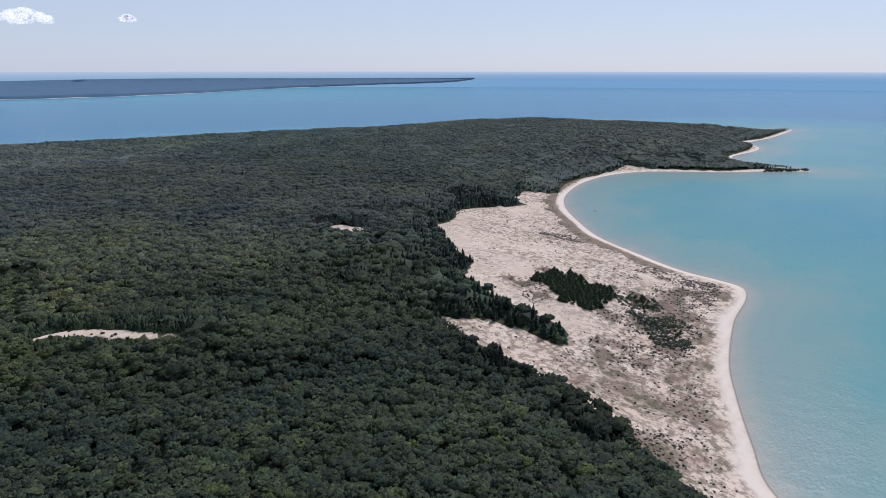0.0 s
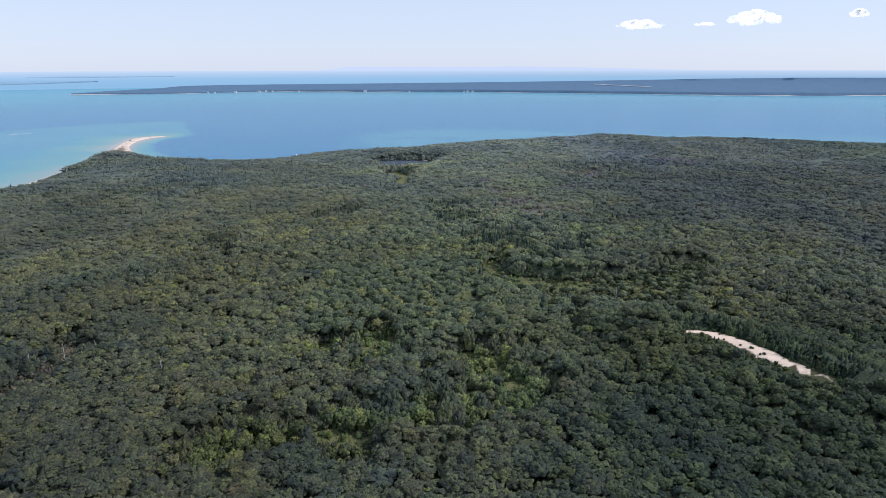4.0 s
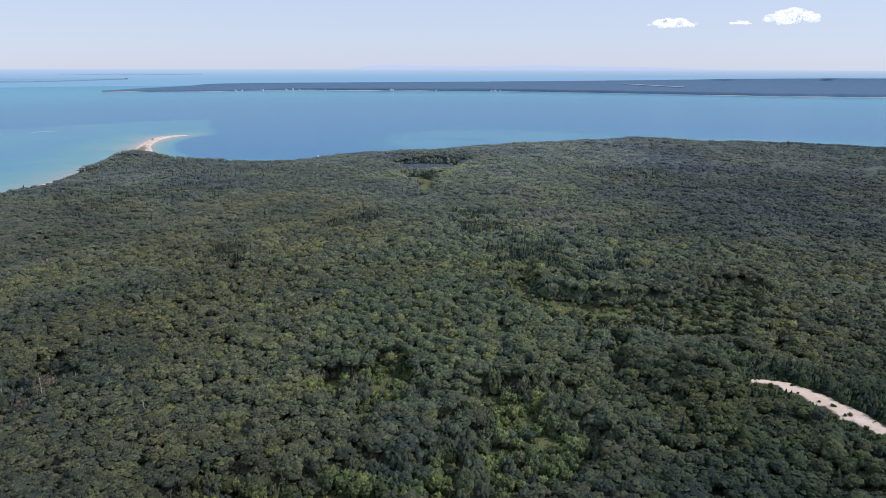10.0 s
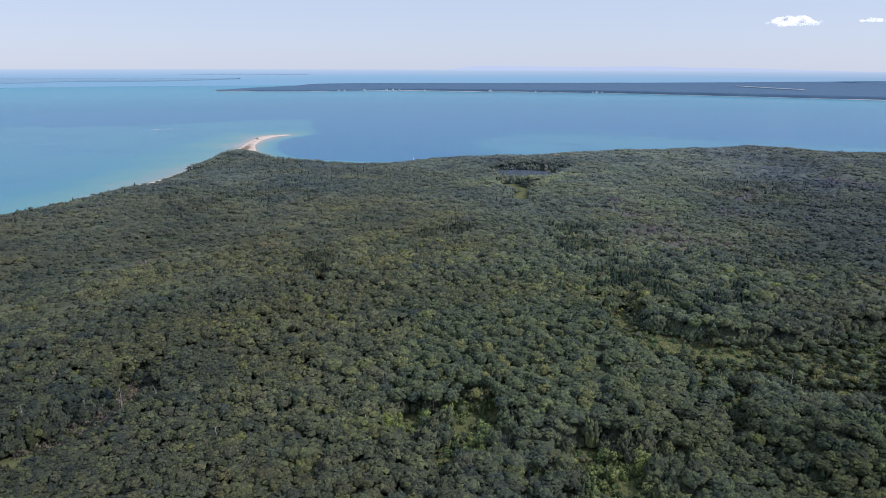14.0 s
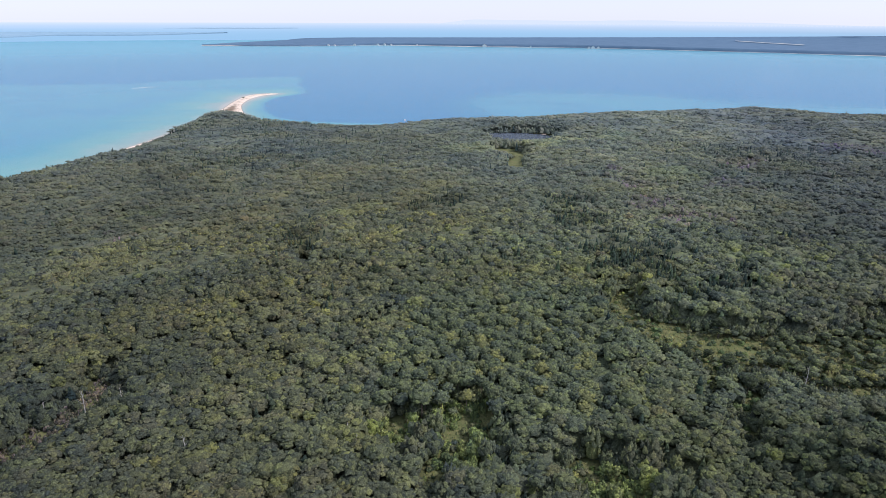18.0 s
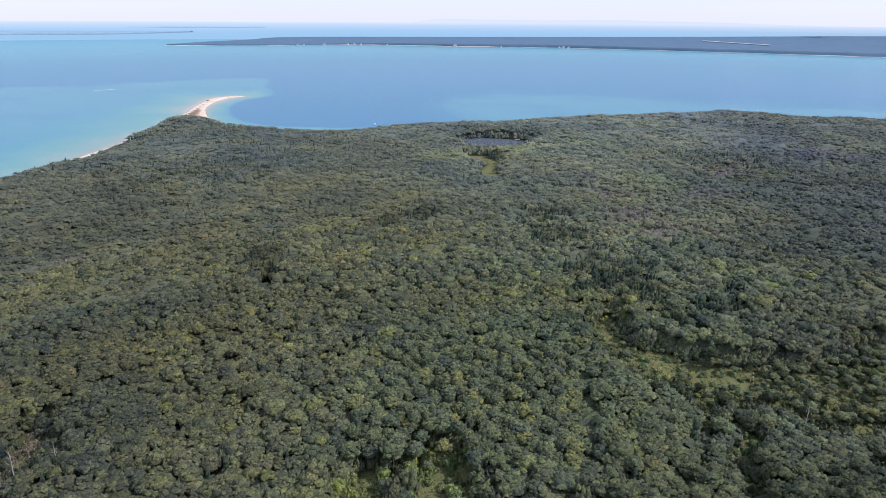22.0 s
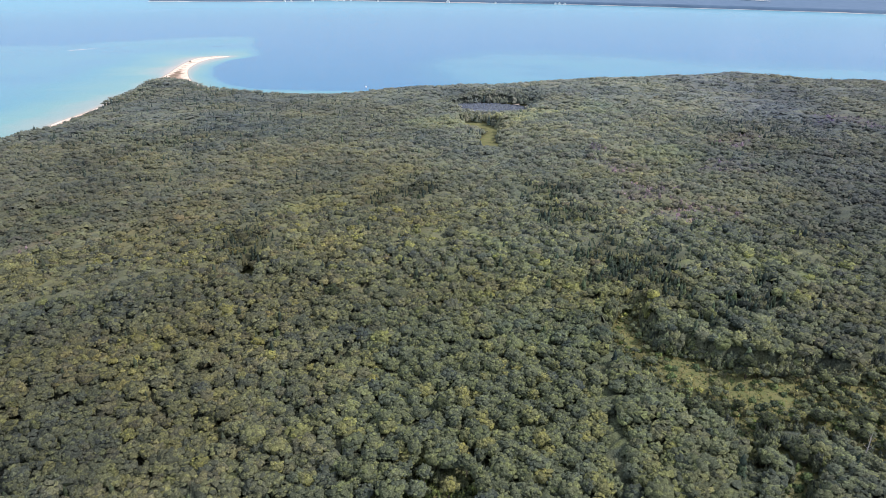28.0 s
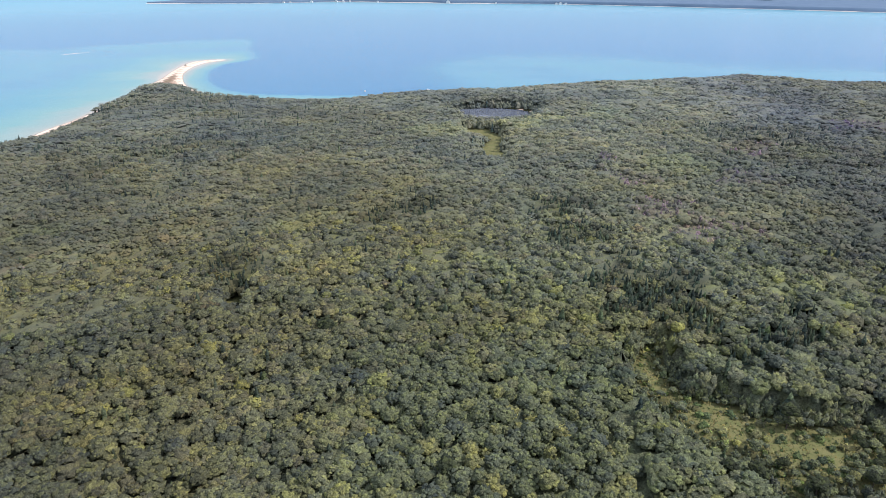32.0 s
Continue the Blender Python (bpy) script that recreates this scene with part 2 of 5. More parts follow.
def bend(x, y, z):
    """Draws the lake and the shores beyond 3.3 km in along sight lines to the camera's eye, to end within 4.75 km."""
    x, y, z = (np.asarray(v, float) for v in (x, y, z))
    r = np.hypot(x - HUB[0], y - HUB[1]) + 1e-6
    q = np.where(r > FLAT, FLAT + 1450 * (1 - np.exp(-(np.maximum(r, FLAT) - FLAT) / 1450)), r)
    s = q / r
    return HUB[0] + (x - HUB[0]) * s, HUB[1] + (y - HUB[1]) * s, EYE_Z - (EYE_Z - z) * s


# ---- meshes and materials ----
def mesh_of(name, v, f, smooth=True, **attrs):
    """A mesh of triangles or quads from arrays; attrs: numbers (n) or colours (n, 4) for each vertex."""
    v, f = np.asarray(v, np.float32), np.asarray(f, np.int32)
    me = bpy.data.meshes.new(name)
    me.vertices.add(len(v))
    me.vertices.foreach_set("co", v.ravel())
    me.loops.add(f.size)
    me.loops.foreach_set("vertex_index", f.ravel())
    me.polygons.add(len(f))
    me.polygons.foreach_set("loop_start", np.arange(0, f.size, f.shape[1], dtype=np.int32))
    me.update(calc_edges=True)
    me.polygons.foreach_set("use_smooth", np.full(len(f), smooth))
    for key, a in attrs.items():
        a = np.asarray(a, np.float32)
        at = me.attributes.new(key, "FLOAT" if a.ndim == 1 else "FLOAT_COLOR", "POINT")
        at.data.foreach_set("value" if a.ndim == 1 else "color", a.ravel())
    return me


def grid_faces(nu, nv, wrap=False):
    i, j = np.meshgrid(np.arange(nu - 1), np.arange(nv if wrap else nv - 1), indexing="ij")
    i, j = i.ravel(), j.ravel()
    k = (j + 1) % nv
    return np.stack([i * nv + j, i * nv + k, (i + 1) * nv + k, (i + 1) * nv + j], 1)


def add(name, me, mat, label, category, kind="", parent=None):
    ob = new(name, me)
    if mat:
        me.materials.append(mat)
    if parent:
        ob.parent = parent
    tagged(ob, label, category, "", kind)
    return ob


def part(name, me, mat, parent, label=""):
    if mat and not me.materials:
        me.materials.append(mat)
    ob = new(name, me)
    ob.parent = parent
    return tagged(ob, label)


class Nodes:
    def __init__(self, name):
        self.mat = bpy.data.materials.new(name)
        self.mat.use_nodes = True
        self.t = self.mat.node_tree
        self.bsdf = self.t.nodes["Principled BSDF"]
        self.pos = self.t.nodes.new("ShaderNodeNewGeometry").outputs["Position"]

    def set(self, **kw):
        for key, v in kw.items():
            sock = self.bsdf.inputs[key.replace("_", " ")]
            if hasattr(v, "links"):
                self.t.links.new(v, sock)
            else:
                sock.default_value = v

    def plug(self, node, key, v):
        if hasattr(v, "links"):
            self.t.links.new(v, node.inputs[key])
        else:
            node.inputs[key].default_value = v

    def noise(self, scale, detail=4.0, rough=0.55, where=None, stretch=None):
        n = self.t.nodes.new("ShaderNodeTexNoise")
        src = where or self.pos
        if stretch:
            m = self.t.nodes.new("ShaderNodeMapping")
            m.inputs["Scale"].default_value = stretch
            self.t.links.new(src, m.inputs["Vector"])
            src = m.outputs["Vector"]
        self.t.links.new(src, n.inputs["Vector"])
        n.inputs["Scale"].default_value, n.inputs["Detail"].default_value, n.inputs["Roughness"].default_value = scale, detail, rough
        return n.outputs["Fac"]

    def attr(self, name, out="Fac"):
        n = self.t.nodes.new("ShaderNodeAttribute")
        n.attribute_name = name
        return n.outputs[out]

    def ramp(self, fac, stops, smooth=False):
        n = self.t.nodes.new("ShaderNodeValToRGB")
        if smooth:
            n.color_ramp.interpolation = "EASE"
        el = n.color_ramp.elements
        while len(el) < len(stops):
            el.new(0.5)
        for e, (p, c) in zip(el, stops):
            e.position = p
            e.color = (c, c, c, 1) if isinstance(c, (int, float)) else (*c, 1)
        self.t.links.new(fac, n.inputs["Fac"])
        return n.outputs["Color"]

    def mix(self, fac, a, b, blend="MIX"):
        n = self.t.nodes.new("ShaderNodeMix")
        n.data_type, n.blend_type = "RGBA", blend
        self.plug(n, 0, fac)
        for k, v in ((6, a), (7, b)):
            if isinstance(v, tuple):
                v = (*v, 1)
            self.plug(n, k, v)
        return n.outputs[2]

    def math(self, op, a, b=0.0, clamp=False):
        n = self.t.nodes.new("ShaderNodeMath")
        n.operation, n.use_clamp = op, clamp
        self.plug(n, 0, a)
        self.plug(n, 1, b)
        return n.outputs[0]

    def bump(self, h, dist, strength=1.0):
        n = self.t.nodes.new("ShaderNodeBump")
        n.inputs["Strength"].default_value, n.inputs["Distance"].default_value = strength, dist
        self.t.links.new(h, n.inputs["Height"])
        self.t.links.new(n.outputs["Normal"], self.bsdf.inputs["Normal"])


def leafy(m, col, grain, relief, deep=1.0, tone=1.0):
    """Leaves on a bough: each bough of a tone of its own, the brightest coloured as if sunlit; two fine grains of
    colour, their darks painted for the gaps between leaves, and relief.
    """
    bough = m.t.nodes.new("ShaderNodeNewGeometry").outputs["Random Per Island"]
    clump, fine = m.noise(grain, 3, 0.6), m.noise(grain * 2.7, 2, 0.6)
    col = m.mix(1.0, col, m.ramp(bough, [(0.0, (1 - 0.33 * tone, 1 - 0.29 * tone, 1 - 0.20 * tone)), (0.5, 1.0), (1.0, (1 + 0.40 * tone, 1 + 0.39 * tone, 1 + 0.10 * tone))]), "MULTIPLY")
    col = m.mix(1.0, col, m.ramp(clump, [(0.32, 1 - 0.5 * deep), (0.52, 1.0), (0.70, 1 + 0.5 * deep)]), "MULTIPLY")
    col = m.mix(1.0, col, m.ramp(fine, [(0.34, 1 - 0.4 * deep), (0.66, 1 + 0.4 * deep)]), "MULTIPLY")
    m.set(Base_Color=col, Roughness=0.75, Specular_IOR_Level=0.10)
    m.bump(m.math("ADD", clump, m.math("MULTIPLY", fine, 0.45)), relief, 0.8)


def foliage_material(name, grain=0.95, relief=1.0, deep=1.0, tone=1.0):
    m = Nodes(name)
    col = m.attr("leaf", "Color")
    wide = m.noise(0.02, 2)
    col = m.mix(0.22, col, m.mix(1.0, col, m.ramp(wide, [(0.3, (1.12, 1.0, 0.75)), (0.7, (0.8, 1.0, 1.1))]), "MULTIPLY"))
    leafy(m, col, grain, relief, deep, tone)
    return m.mat


def ground_material():
    m = Nodes("dune_and_forest_ground")
    sand_a, grass_a, heath_a, dry_a = m.attr("sand"), m.attr("grass"), m.attr("heath"), m.attr("wet")
    big, mid, fine = m.noise(0.05, 4), m.noise(0.26, 9, 0.72), m.noise(2.5, 5, 0.7)
    sand = m.mix(m.ramp(big, [(0.35, 0.0), (0.65, 1.0)]), (0.61, 0.485, 0.375), (0.73, 0.605, 0.485))
    sand = m.mix(m.ramp(fine, [(0.3, 0.0), (0.7, 0.35)]), sand, (0.44, 0.33, 0.245))
    mats = m.math("MULTIPLY", m.ramp(mid, [(0.46, 0.0), (0.55, 1.0)]), m.ramp(m.math("ADD", heath_a, m.math("MULTIPLY", big, 0.7)), [(0.30, 0.0), (0.72, 1.0)]))
    scrub = m.mix(m.ramp(m.noise(0.09, 3), [(0.4, 0.0), (0.6, 1.0)]), (0.19, 0.128, 0.095), (0.11, 0.095, 0.055))
    sand = m.mix(m.math("MULTIPLY", mats, 0.72), sand, scrub)
    solid = m.ramp(m.math("ADD", heath_a, m.math("MULTIPLY", mid, 0.5)), [(0.82, 0.0), (1.15, 0.85)])
    sand = m.mix(solid, sand, scrub)
    sand = m.mix(dry_a, sand, (0.70, 0.605, 0.51))
    litter = m.mix(fine, (0.035, 0.044, 0.018), (0.065, 0.066, 0.032))
    lawn = m.mix(m.ramp(mid, [(0.35, 0.0), (0.65, 1.0)]), (0.100, 0.126, 0.048), (0.178, 0.165, 0.078))
    lawn = m.mix(m.ramp(fine, [(0.4, 0.0), (0.75, 0.6)]), lawn, (0.055, 0.075, 0.02))
    col = m.mix(grass_a, litter, lawn)
    edge = m.ramp(m.math("ADD", sand_a, m.math("MULTIPLY", m.math("SUBTRACT", mid, 0.5), 0.7)), [(0.42, 0.0), (0.58, 1.0)])
    col = m.mix(edge, col, sand)
    sep = m.t.nodes.new("ShaderNodeSeparateXYZ")
    m.t.links.new(m.pos, sep.inputs[0])
    col = m.mix(m.ramp(m.math("ADD", sep.outputs["Z"], 0.0), [(0.03, 1.0), (0.16, 0.0)]), col, (0.23, 0.19, 0.15))
    m.set(Base_Color=col, Roughness=0.9, Specular_IOR_Level=0.15)
    m.bump(m.math("ADD", mid, m.math("MULTIPLY", fine, 0.3)), 0.6, 0.35)
    return m.mat


def water_material():
    m = Nodes("lake_water")
    dep = m.attr("depth")
    wob = m.noise(0.008, 4, 0.6, stretch=(1.0, 1.6, 1.0))
    v = m.math("ADD", dep, m.math("MULTIPLY", m.math("SUBTRACT", wob, 0.5), m.ramp(dep, [(0.0, 0.0), (0.12, 0.22), (1.0, 0.26)])))
    col = m.ramp(v, [(0.0, (0.34, 0.33, 0.28)), (0.03, (0.21, 0.29, 0.27)), (0.13, (0.105, 0.276, 0.282)), (0.32, (0.054, 0.234, 0.300)), (0.46, (0.052, 0.216, 0.310)), (0.64, (0.030, 0.178, 0.290)), (0.92, (0.024, 0.158, 0.290))])
    # water further out is coloured paler, in place of haze and sky reflection
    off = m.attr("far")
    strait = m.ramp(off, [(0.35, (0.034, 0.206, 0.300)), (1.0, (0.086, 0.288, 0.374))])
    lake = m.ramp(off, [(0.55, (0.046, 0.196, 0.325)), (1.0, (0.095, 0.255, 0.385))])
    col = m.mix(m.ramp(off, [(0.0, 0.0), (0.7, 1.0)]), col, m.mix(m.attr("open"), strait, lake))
    m.set(Base_Color=col, Roughness=0.22, IOR=1.13, Specular_IOR_Level=0.5)
    h = m.math("ADD", m.noise(0.55, 4, 0.6), m.math("MULTIPLY", m.noise(0.09, 3), 1.8))
    m.bump(h, 0.6, 0.45)
    return m.mat


def plain(name, a, b, scale=1.0, rough=0.8, bump=0.0, spec=0.3):
    m = Nodes(name)
    n = m.noise(scale, 5, 0.65)
    m.set(Base_Color=m.mix(m.ramp(n, [(0.3, 0.0), (0.7, 1.0)]), a, b), Roughness=rough, Specular_IOR_Level=spec)
    if bump:
        m.bump(n, bump, 0.8)
    return m.mat


LEAVES = foliage_material("broadleaf_leaves", 1.5, 0.8, 0.95, 1.15)
# further off, grain and bough tones are weakened, a haze softening put into the material
MIDWAY_LEAVES = foliage_material("broadleaf_leaves_midway", 1.1, 0.3, 0.22, 0.38)
DISTANT_LEAVES = foliage_material("broadleaf_leaves_far_off", 0.8, 0.1, 0.12, 0.20)
NEEDLES = foliage_material("conifer_needles", 1.5, 0.6)
SCRUB = foliage_material("scrub_leaves", 2.0, 0.35)
BARK = plain("bark", (0.06, 0.05, 0.04), (0.14, 0.12, 0.10), 3.0, 0.9, 0.1)
GROUND, WATER = ground_material(), water_material()


# ---- the ground and the lake ----
def spaced(*rows):
    """Steps along an axis: (from, to, step) one after the other."""
    return np.concatenate([np.arange(a, b, s) for a, b, s in rows])


gx = spaced((-740, -240, 9), (-240, 640, 5), (640, 1900, 11))
gy = spaced((-470, -20, 12), (-20, 480, 4.6), (480, 1560, 9))
X, Y = (a.ravel() for a in np.meshgrid(gx, gy, indexing="ij"))
D, SAND, GRASS, _, _, Z = land(X, Y)
heath = np.maximum.reduce([
    blob(X, Y, HEATH, 16, 21) * (0.7 + 0.4 * vnoise(X, Y, 9, 22)),
    (0.20 + 0.20 * (1 - step(60, 150, D)) + 0.16 * (1 - step(90, 150, Y)) * (X > 150) + 0.30 * vnoise(X, Y, 44, 23) + 0.2 * vnoise(X, Y, 15, 26)) * SAND,
    0.85 * (1 - step(20, 28, D + 6 * vnoise(X, Y, 18, 24))) * (X > 480) * (X < 870)]) * step(6, 10, D)
heath = np.where((Y > 1120) & (X < -500) & (Y < 1340), (0.86 + 0.3 * vnoise(X, Y, 45, 27)) * step(4, 11, D + 3 * vnoise(X, Y, 50, 25)), heath)
dry = (1 - step(5, 10, D + 3 * vnoise(X, Y, 40, 40))) * step(0.5, 3, D)
faces = grid_faces(len(gx), len(gy))
faces = faces[(D[faces] > -45).any(1)]
used = np.unique(faces)
back = np.full(len(X), -1)
back[used] = np.arange(len(used))
me = mesh_of("ground", np.stack([X, Y, Z], 1)[used], back[faces], True, sand=SAND[used], grass=GRASS[used], heath=heath[used], wet=dry[used])
add("ground", me, GROUND, "forest floor, pale dune sand and grassy clearings of the island", "ground", "structure")

ring = np.concatenate([np.linspace(0, 1000, 56, endpoint=False), np.linspace(1000, 1900, 80, endpoint=False), np.linspace(1900, 4200, 36, endpoint=False), 4200 * (26000 / 4200) ** np.linspace(0, 1, 30)])
ang = np.concatenate([np.linspace(-0.9, 0.9, 340, endpoint=False), np.linspace(0.9, 2 * np.pi - 0.9, 240, endpoint=False)])
R, A = (a.ravel() for a in np.meshgrid(ring, ang, indexing="ij"))
wx, wy = HUB[0] + R * np.sin(A), HUB[1] + R * np.cos(A)
out = -shore(wx, wy)
shelf = 60 + 420 * step(0, 300, wx - 0.25 * wy) * (1 - step(700, 1400, wy)) + 430 * step(0, 160, -wx - 520)
bay_side = step(-780, -590, wx) * step(960, 1100, wy)
shelf = shelf + (np.minimum(shelf, 45) - shelf) * bay_side
depth = np.where(out > 0, 0.42 * np.clip(out / shelf, 0, 1.6) ** 0.7 + 0.36 * step(0.7, 1.15, out / shelf), 0)
for rim_line, soft in ((WEST_SHELF, 85.0), (NORTH_SHELF, 110.0)):
    line_d, _ = near_line(wx, wy, rim_line, True)
    on = step(-soft, soft, np.where(inside(wx, wy, rim_line), line_d, -line_d) + 30 * vnoise(wx, wy, 110, 151))
    depth += on * (np.clip(out / np.where(wx < -450, 190, 60), 0, 1) ** 0.8 * 0.46 + 0.06 * vnoise(wx, wy, 90, 152) - depth) * (out > 0)
depth += 0.3 * (1 - step(0, 500, wx + 500)) * (wy > 300) * step(0.5, 0.6, depth)
depth = np.clip(depth + 0.10 * step(1500, 4000, R), 0.0, 1.0)
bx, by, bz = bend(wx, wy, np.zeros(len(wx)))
f = grid_faces(len(ring), len(ang), True)
f = f[(out[f] > -60).any(1)]
f_far, f = f[R[f].min(1) > 5200], f[R[f].min(1) <= 5200]
used = np.unique(f)
back = np.full(len(wx), -1)
back[used] = np.arange(len(used))
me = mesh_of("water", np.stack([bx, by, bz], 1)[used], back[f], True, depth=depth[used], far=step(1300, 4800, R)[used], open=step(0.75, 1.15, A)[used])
# this outer lake glows: its light and haze are put into the emission
glow = Nodes("glowing_lake")
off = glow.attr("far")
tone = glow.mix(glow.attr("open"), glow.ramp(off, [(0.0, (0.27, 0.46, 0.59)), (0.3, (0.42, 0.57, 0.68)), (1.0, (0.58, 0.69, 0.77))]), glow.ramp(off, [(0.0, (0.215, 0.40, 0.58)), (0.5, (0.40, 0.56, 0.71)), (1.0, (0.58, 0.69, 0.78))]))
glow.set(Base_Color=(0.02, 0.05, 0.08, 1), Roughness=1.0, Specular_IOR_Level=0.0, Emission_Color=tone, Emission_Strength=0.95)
uf = np.unique(f_far)
bf = np.full(len(wx), -1)
bf[uf] = np.arange(len(uf))
mf = mesh_of("glowing_lake", np.stack([bx, by, bz], 1)[uf], bf[f_far], True, far=step(5200, 26000, R)[uf], open=step(0.75, 1.15, A)[uf])
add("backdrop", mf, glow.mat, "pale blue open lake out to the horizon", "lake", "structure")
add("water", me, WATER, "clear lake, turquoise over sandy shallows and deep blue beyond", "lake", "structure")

# a bare sand bar far out on the western shallows
u = np.linspace(0, 1, 24)
bar = curve([(-1016, 1518), (-1008, 1538), (-997, 1554), (-984, 1565)], 8)
bar = np.stack([np.interp(u, np.linspace(0, 1, len(bar)), bar[:, k]) for k in (0, 1)], 1)
wide = 2.2 * np.sin(np.pi * u) ** 0.7 * (1 + 0.25 * vnoise(u * 40, u, 5, 181)) + 0.2
v = np.concatenate([np.stack([bar[:, 0] + o * wide, bar[:, 1] - 0.6 * o * wide, np.full(24, h)], 1) for o, h in ((-1, -0.3), (-0.3, 0.16), (0.3, 0.16), (1, -0.3))])
add("ground", mesh_of("sand_bar", v, grid_faces(4, 24), True, sand=np.ones(96), grass=np.zeros(96), heath=np.zeros(96), wet=np.ones(96)), GROUND, "narrow bare bar of pale sand out in the shallows", "sand bar", "structure")

a = np.linspace(0, 2 * np.pi, 48, endpoint=False)
pv = np.concatenate([[[POND[0], POND[1], 18.0]], np.stack([POND[0] + 1.25 * POND[2] * np.cos(a), POND[1] + 1.25 * POND[3] * np.sin(a), np.full(48, 18.0)], 1)])
pf = np.stack([np.zeros(48, int), 1 + np.arange(48), 1 + (np.arange(48) + 1) % 48], 1)
me = mesh_of("pond", pv, pf)
pm = Nodes("pond_water")
pm.set(Base_Color=(0.10, 0.125, 0.16, 1), Roughness=0.06, IOR=1.33)
pm.bump(pm.noise(0.8, 3), 0.05, 0.2)
add("pond", me, pm.mat, "small dark pond among the trees, reflecting the sky", "pond", "structure")


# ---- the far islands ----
# distance haze is put into these wood colours, bluer and paler further off
FAR_WOOD = plain("hazed_woods", (0.077, 0.138, 0.214), (0.097, 0.166, 0.241), 0.02, 0.95, 0.0, 0.1)
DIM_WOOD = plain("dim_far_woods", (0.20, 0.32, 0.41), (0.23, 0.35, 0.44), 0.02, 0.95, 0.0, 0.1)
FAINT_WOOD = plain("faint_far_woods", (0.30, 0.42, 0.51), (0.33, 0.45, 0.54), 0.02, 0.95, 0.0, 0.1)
FAR_SAND = plain("far_beach", (0.36, 0.36, 0.34), (0.52, 0.50, 0.46), 0.01, 0.9, 0.0, 0.1)
FAR_FIELD = plain("far_field", (0.42, 0.42, 0.38), (0.52, 0.50, 0.45), 0.01, 0.9, 0.0, 0.1)


def far_island(near_pts, far_pts, top, label, beach=True, wood=FAR_WOOD):
    """A wooded island between its near and its far shore."""
    n = 260
    u = np.linspace(0, 1, n)
    lines = []
    for pts in (near_pts, far_pts):
        c = curve(pts, 8)
        s = np.concatenate([[0], np.cumsum(np.hypot(*np.diff(c, axis=0).T))])
        lines.append(np.stack([np.interp(u * s[-1], s, c[:, k]) for k in (0, 1)], 1))
    near, far = lines
    near[:, 1] += 14 * vnoise(near[:, 0], near[:, 0], 130, 71)
    rows = [0.0, 0.004, 0.008, 0.03, 0.1, 0.2, 0.35, 0.5, 0.7, 0.9, 0.98, 1.0]
    px = np.stack([near[:, 0] + (far[:, 0] - near[:, 0]) * v for v in rows])
    py = np.stack([near[:, 1] + (far[:, 1] - near[:, 1]) * v for v in rows])
    hgt = np.stack([np.full(n, 0.0 if v in (0.0, 1.0) else top * (0.35 if v < 0.006 else 0.85 + 0.5 * v * (1 - v))) for v in rows])
    hgt = hgt * (1 + 0.05 * vnoise(px, py, 260, 72) + 0.015 * rng.standard_normal(px.shape)) * (0.45 + 0.55 * step(0.03, 0.16, u))[None] + 0.4
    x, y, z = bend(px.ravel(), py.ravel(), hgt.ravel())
    ob = add("backdrop", mesh_of("far_island", np.stack([x, y, z], 1), grid_faces(len(rows), n)), wood, label, "island", "structure")
    if beach:
        sx = np.stack([near[:, 0], near[:, 0]])
        sy = np.stack([near[:, 1] - 17, near[:, 1] + 4])
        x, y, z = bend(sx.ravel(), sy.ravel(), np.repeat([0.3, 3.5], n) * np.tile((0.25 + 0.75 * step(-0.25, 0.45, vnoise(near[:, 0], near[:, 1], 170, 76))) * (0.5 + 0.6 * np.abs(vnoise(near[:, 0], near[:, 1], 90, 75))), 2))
        add("backdrop", mesh_of("far_beach", np.stack([x, y, z], 1), grid_faces(2, n)), FAR_SAND, "thin pale beach along the far wooded island", "beach", "structure")
    return ob


NEAR_SHORE = [(-2160, 3790), (-1850, 3850), (-1528, 3944), (-1392, 4030), (-1171, 4190), (-534, 4130), (129, 4120), (967, 3835), (1602, 3570), (2378, 3560), (3326, 3883), (4465, 3980), (6000, 4050), (7900, 4900)]
FAR_SHORE = [(-2150, 3850), (-2140, 4250), (-2060, 4700), (-2000, 5200), (-1250, 5500), (0, 6000), (1100, 6500), (3300, 7800), (5000, 8000), (6700, 6200), (7500, 5300), (7950, 4950)]
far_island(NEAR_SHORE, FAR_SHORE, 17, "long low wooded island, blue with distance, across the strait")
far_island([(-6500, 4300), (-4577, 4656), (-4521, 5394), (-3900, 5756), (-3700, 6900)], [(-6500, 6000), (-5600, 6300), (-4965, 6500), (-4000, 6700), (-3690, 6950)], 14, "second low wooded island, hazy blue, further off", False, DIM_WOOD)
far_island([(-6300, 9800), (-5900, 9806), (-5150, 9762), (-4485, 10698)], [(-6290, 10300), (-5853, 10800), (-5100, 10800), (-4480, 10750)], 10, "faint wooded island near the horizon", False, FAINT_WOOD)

# faint hills beyond the lake: an upright strip that glows, with the haze in its colour
HILLS = Nodes("glowing_hills")
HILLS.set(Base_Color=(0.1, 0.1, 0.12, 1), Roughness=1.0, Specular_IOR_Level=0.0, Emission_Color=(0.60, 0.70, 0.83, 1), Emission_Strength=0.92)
u = np.linspace(0, 1, 160)
bow = np.radians(-13 + 42 * u)
crest = -40 + (EYE_Z + 14 + 14 * vnoise(u * 1000, u * 0, 90, 161) + 10 * vnoise(u * 1000, u * 0, 25, 162)) * step(0, 0.12, u) * (1 - step(0.45, 1.0, u))
